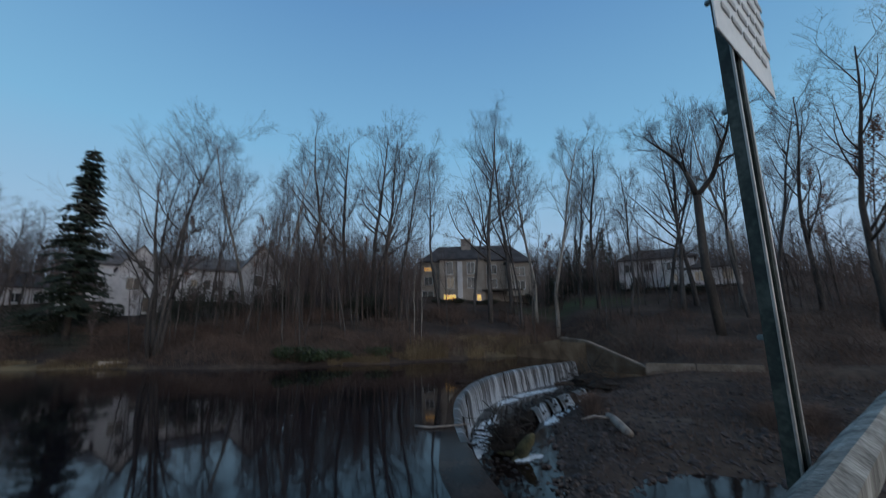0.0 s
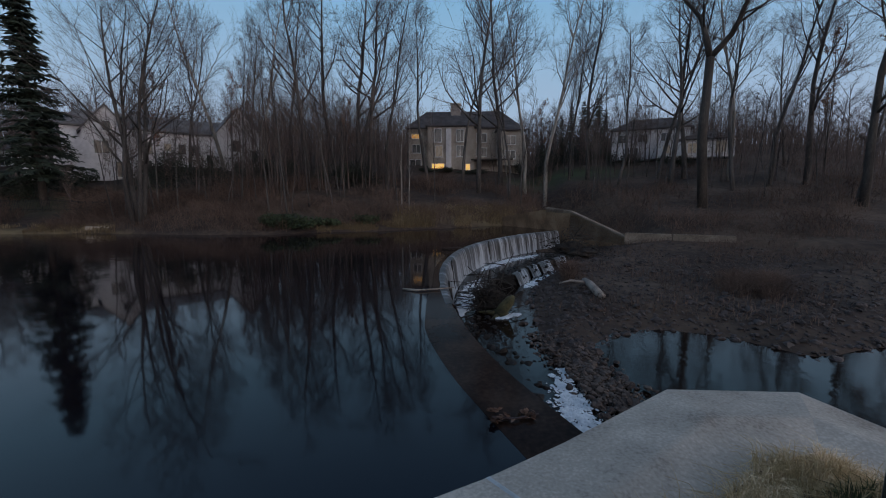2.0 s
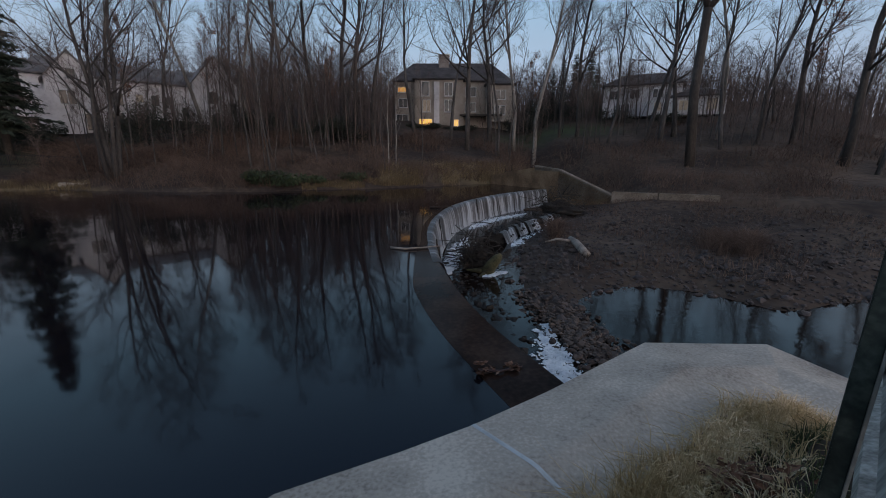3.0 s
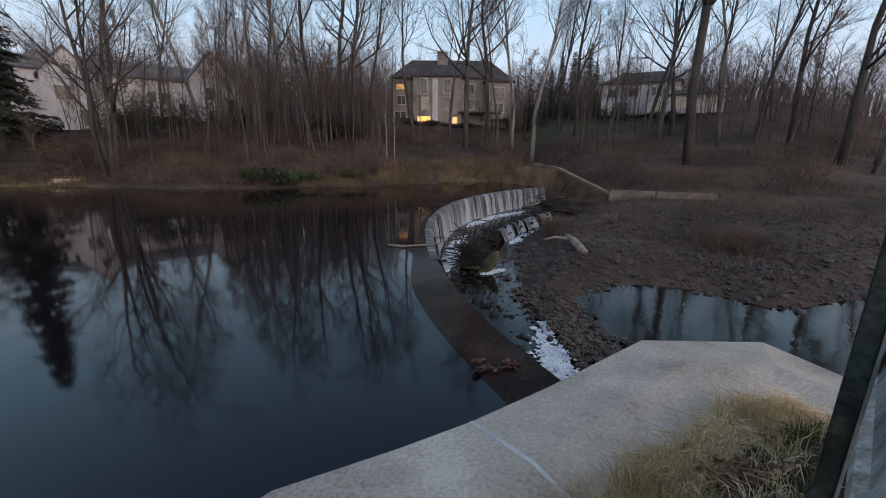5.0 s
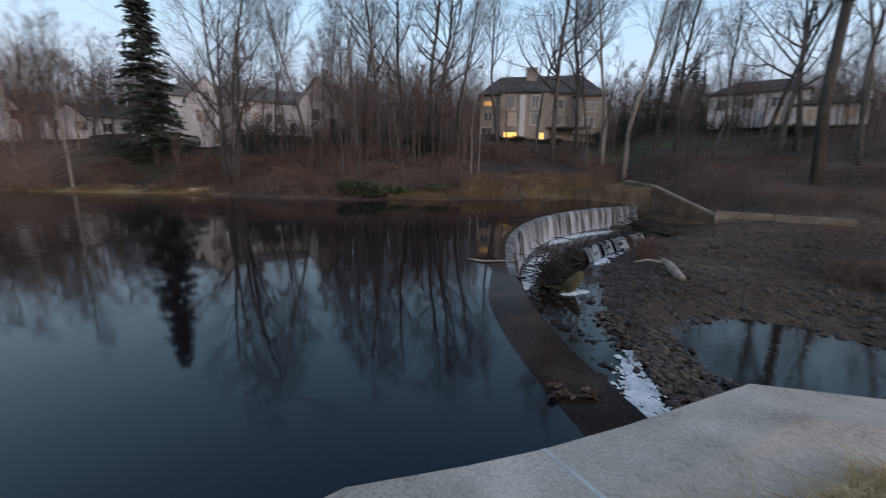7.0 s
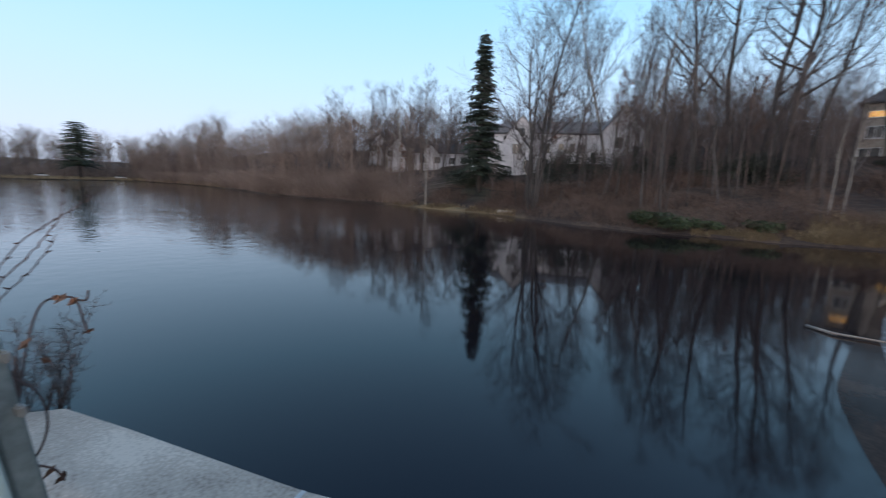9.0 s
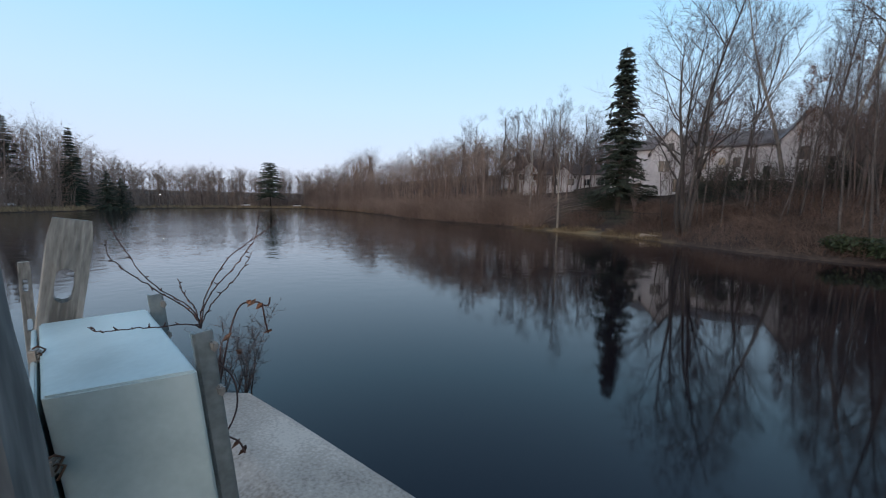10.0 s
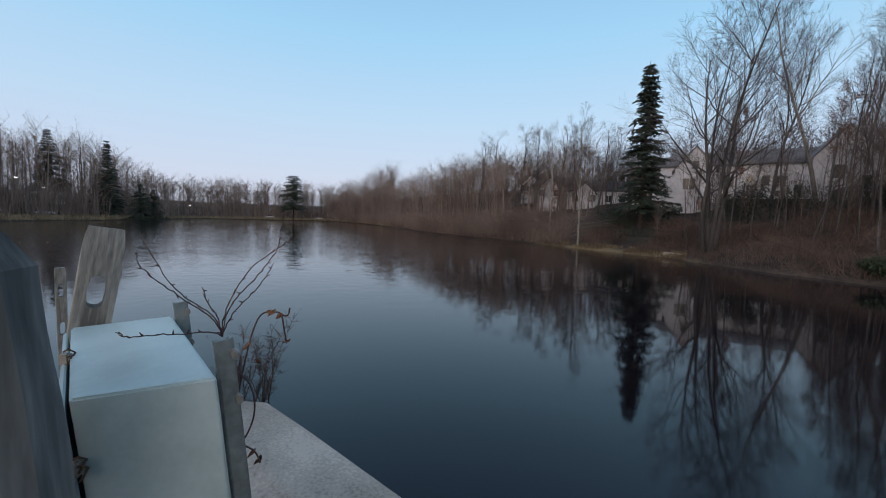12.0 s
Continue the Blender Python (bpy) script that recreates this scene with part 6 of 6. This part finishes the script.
bramble = thing("bramble", Matrix(), "thorny reddish-brown bramble canes arching from behind a post", "bramble")
rv = random.Random(9)
root = toward(-106.3, -15.5, 1.47)
CANES = [
    [root, toward(-107.2, -13.0, 1.45), toward(-111.5, -8.8, 1.45), toward(-114.6, -2.0, 1.45)],
    [root, toward(-107.4, -13.2, 1.46), toward(-111.0, -10.0, 1.42), toward(-114.3, -6.6, 1.4), toward(-114.8, -4.5, 1.4)],
    [root, toward(-106.8, -13.0, 1.5), toward(-107.8, -11.3, 1.5), toward(-108.3, -9.3, 1.5)],
    [root, toward(-105.6, -11.8, 1.52), toward(-102.8, -7.2, 1.55), toward(-99.0, -4.2, 1.6), toward(-96.2, -2.0, 1.6)],
    [root, toward(-105.2, -11.8, 1.5), toward(-101.6, -7.6, 1.54), toward(-99.6, -4.6, 1.57), toward(-99.0, -1.4, 1.6)],
    [root, toward(-104.8, -12.6, 1.52), toward(-101.8, -9.4, 1.54), toward(-100.0, -6.4, 1.56)],
    [root, toward(-107.5, -14.9, 1.43), toward(-111.5, -14.6, 1.38), toward(-115.6, -14.3, 1.35), toward(-116.6, -13.6, 1.35)],
]
for cane in CANES:
    pts = curve_pts(cane, 9)
    pts = [p + Vector((rv.gauss(0, 0.0012), rv.gauss(0, 0.0012), rv.gauss(0, 0.0012))) for p in pts]
    tb = Tubes()
    n = len(pts)
    tb.add(pts, [0.0025 * (1 - 0.55 * i / n) for i in range(n)], 6)
    for i in range(3, n - 1, 3):
        tip = pts[i] + Vector((rv.gauss(0, 1), rv.gauss(0, 1), rv.gauss(0.4, 0.6))).normalized() * 0.014
        tb.add([pts[i], tip], [0.003, 0.001], 4)
    tb.make("cane", M_VINE, bramble)
vine = thing("vine", Matrix(), "withered reddish vine with dead leaves looping round a steel post", "vine")
LOOPS = [
    [toward(-104.6, -23, 1.46), toward(-103.6, -18.5, 1.47), toward(-102.6, -15.0, 1.48), toward(-101.6, -13.2, 1.5), toward(-100.2, -13.0, 1.5), toward(-99.2, -13.4, 1.5), toward(-98.8, -15.6, 1.5), toward(-98.5, -17.2, 1.5)],
    [toward(-99.4, -13.3, 1.5), toward(-98.4, -13.6, 1.5), toward(-98.1, -12.6, 1.5)],
    [toward(-104.6, -20, 1.44), toward(-103.0, -22, 1.4), toward(-102.6, -25, 1.38), toward(-103.6, -27.5, 1.38), toward(-105.2, -28.6, 1.4)],
    [toward(-104.0, -28.5, 1.4), toward(-102.6, -29.5, 1.38), toward(-102.0, -30.8, 1.38)],
    [toward(-104.4, -36, 1.42), toward(-103.8, -30, 1.42), toward(-104.6, -24, 1.44), toward(-104.2, -18, 1.46)],
]
for c in LOOPS:
    pts = curve_pts(c, 7)
    tb = Tubes()
    tb.add(pts, [0.003] * len(pts), 5)
    tb.make("stem", M_VINE, vine)
for az, el in ((-100.3, -13.1), (-100.8, -13.0), (-99.4, -13.5), (-104.2, -28.2), (-103.0, -29.6), (-102.3, -30.6), (-104.8, -28.9), (-102.2, -19.0), (-98.5, -17.0), (-103.4, -17.0), (-101.9, -30.2)):
    c = toward(az, el, 1.41)
    n = Vector((rv.gauss(0, 1), rv.gauss(0, 1), rv.gauss(0, 1))).normalized()
    a = n.orthogonal().normalized() * 0.02
    b = n.cross(a) * 0.7
    mesh_object("leaf", [c - a, c - b * 0.6 - a * 0.3, c + a + n * 0.008, c + b * 0.6, c + n * 0.006], [(0, 1, 4), (1, 2, 4), (2, 3, 4), (3, 0, 4)], M_LEAF, vine)


def dry_shrub(x, y, z, h, spread, seed, label):
    """A leafless shrub: several upright stems from a broad foot, and a haze of fine twigs."""
    r = random.Random(seed)
    ob = thing("dry_shrub", pose(x, y, z), label, "shrub", "dry shrubs")
    tw = Tubes()
    for i in range(11):
        a = r.uniform(0, 6.283)
        foot = Vector((r.gauss(0, 0.14) * spread, r.gauss(0, 0.14) * spread, -0.05))
        l = r.uniform(0.15, 0.8) * spread
        tip = Vector((math.cos(a) * l, math.sin(a) * l, h * r.uniform(0.5, 1.0)))
        mid_p = foot.lerp(tip, 0.5) + Vector((r.gauss(0, 0.06), r.gauss(0, 0.06), h * 0.05))
        tb = Tubes()
        tb.add([foot, mid_p, tip], [0.007, 0.005, 0.0015], 4)
        tb.make("stem", M_VINE, ob)
        for j in range(24):
            s = mid_p.lerp(tip, r.random()) if j % 3 else foot.lerp(mid_p, r.uniform(0.2, 1))
            e = s + Vector((r.gauss(0, 1), r.gauss(0, 1), r.uniform(0.2, 2.0))).normalized() * r.uniform(0.1, 0.3)
            tw.add([s, s.lerp(e, 0.5) + Vector((r.gauss(0, 0.015), r.gauss(0, 0.015), 0)), e], [0.003, 0.0022, 0.001], 3, cap=False)
            for q in range(5):
                c = s.lerp(e, r.random())
                tw.add([c, c + Vector((r.gauss(0, 1), r.gauss(0, 1), r.uniform(-0.2, 1))).normalized() * r.uniform(0.04, 0.1)], [0.002, 0.0008], 3, cap=False)
    tw.make("crown", M_TWIG, ob, smooth=False)


dry_shrub(*swung(-5.8, -1.2), 0.75, 1.35, 0.62, 1, "leafless reddish shrub growing at the end of the retaining wall")
dry_shrub(*swung(-5.72, -1.55), 0.7, 1.2, 0.5, 2, "leafless reddish shrub behind the cabinet")
dry_shrub(*swung(-5.3, -2.2), 0.7, 1.2, 0.5, 3, "leafless reddish shrub behind the cabinet")


# dry grass on the near bank
def grass_tufts(name, spots, mat, seed, label, lean):
    r = random.Random(seed)
    tb = Tubes()
    for x, y, h, n in spots:
        for i in range(n):
            a = r.uniform(0, 6.283)
            q = abs(r.gauss(0, lean))
            bx, by = x + r.gauss(0, 0.03), y + r.gauss(0, 0.03)
            z = gz_fast(bx, by)
            l = h * r.uniform(0.5, 1.1)
            dx, dy = math.cos(a) * q * l, math.sin(a) * q * l
            tb.add([(bx, by, z - 0.02), (bx + dx * 0.3, by + dy * 0.3, z + l * 0.5), (bx + dx, by + dy, z + l * max(0.12, 0.95 - 0.5 * min(q, 1.8)))], [0.0036, 0.003, 0.0008], 3, cap=False)
    return tagged(tb.make(name, mat, smooth=False), label, "grass", kind="stuff")


GX, GY = np.meshgrid(np.linspace(-7, 6, 131), np.linspace(-4, 5, 91), indexing="ij")
GZ = land(GX, GY)


def gz_fast(x, y):
    i, j = min(max(int((x + 7) / 0.1), 0), 129), min(max(int((y + 4) / 0.1), 0), 89)
    return max(float(GZ[i, j]), 0.9)


rg = random.Random(17)
INNER = PATH_IN
straw, green = [], []
for i in range(720):
    k = rg.randrange(0, 42)
    p = INNER[k]
    d = abs(rg.gauss(0.09, 0.22))
    q = PATH_OUT[k]
    t = (Vector(p) - Vector(q)).normalized()
    x, y = p[0] + t.x * (d - 0.08) + rg.gauss(0, 0.05), p[1] + t.y * (d - 0.08) + rg.gauss(0, 0.05)
    straw.append((x, y, rg.uniform(0.12, 0.3 if k < 22 else 0.42), 10))
for i in range(260):
    x, y = rg.uniform(0.6, 3.9), rg.uniform(1.2, 3.1)
    if y > 0.45 * x + 1.55 or math.hypot(x - 2.1, y - 2.3) < 0.26:
        continue
    if rg.random() < 0.55:
        green.append((x, y, rg.uniform(0.12, 0.3), 12))
    elif rg.random() < 0.5:
        straw.append((x, y, rg.uniform(0.2, 0.4), 9))
for i in range(300):
    k = rg.randrange(10, 40)
    p, q = INNER[k], PATH_OUT[k]
    u = rg.gauss(0.05, 0.05)
    straw.append((p[0] + (q[0] - p[0]) * u, p[1] + (q[1] - p[1]) * u, rg.uniform(0.16, 0.4), 7))
for i in range(90):
    x = rg.gauss(1.15, 0.28)
    straw.append((x, 1.42 + 0.35 * (x - 1.15) + rg.gauss(0, 0.1), rg.uniform(0.25, 0.48), 9))
for cx, cy in [(1.15, 2.2), (1.42, 2.38), (1.75, 2.55)]:
    straw += [(rg.gauss(cx, 0.11), rg.gauss(cy, 0.09), rg.uniform(0.2, 0.42), 9) for _ in range(26)]
grass_tufts("dry_grass", straw, M_STRAW, 1, "long straw-coloured dead grass fringing the concrete", 0.95)
grass_tufts("green_grass", green, M_GRASS, 2, "patches of green grass and weeds on the near bank", 0.8)
v, f = [], []
for i in range(220):
    x, y = (rg.gauss(2.1, 0.12), rg.gauss(2.3, 0.12)) if i < 150 else (rg.uniform(0.9, 3.4), rg.uniform(1.2, 2.6))
    if i >= 150 and y > 0.4 * x + 1.25:
        continue
    c = Vector((x, y, gz_fast(x, y) + rg.uniform(0.04, 0.2)))
    n = Vector((rg.gauss(0, 0.5), rg.gauss(0, 0.5), 1)).normalized()
    a = n.orthogonal().normalized()
    a.rotate(Matrix.Rotation(rg.uniform(0, 6.28), 3, n))
    b = n.cross(a)
    s = rg.uniform(0.022, 0.05)
    o = len(v)
    v += [c - a * s, c - b * s * 0.5 + n * 0.01, c + a * s, c + b * s * 0.5 + n * 0.01]
    f += [(o, o + 1, o + 2), (o, o + 2, o + 3)]
tagged(mesh_object("fallen_leaves", v, f, M_LEAF), "drift of dead brown leaves in the grass", "leaves", kind="stuff")
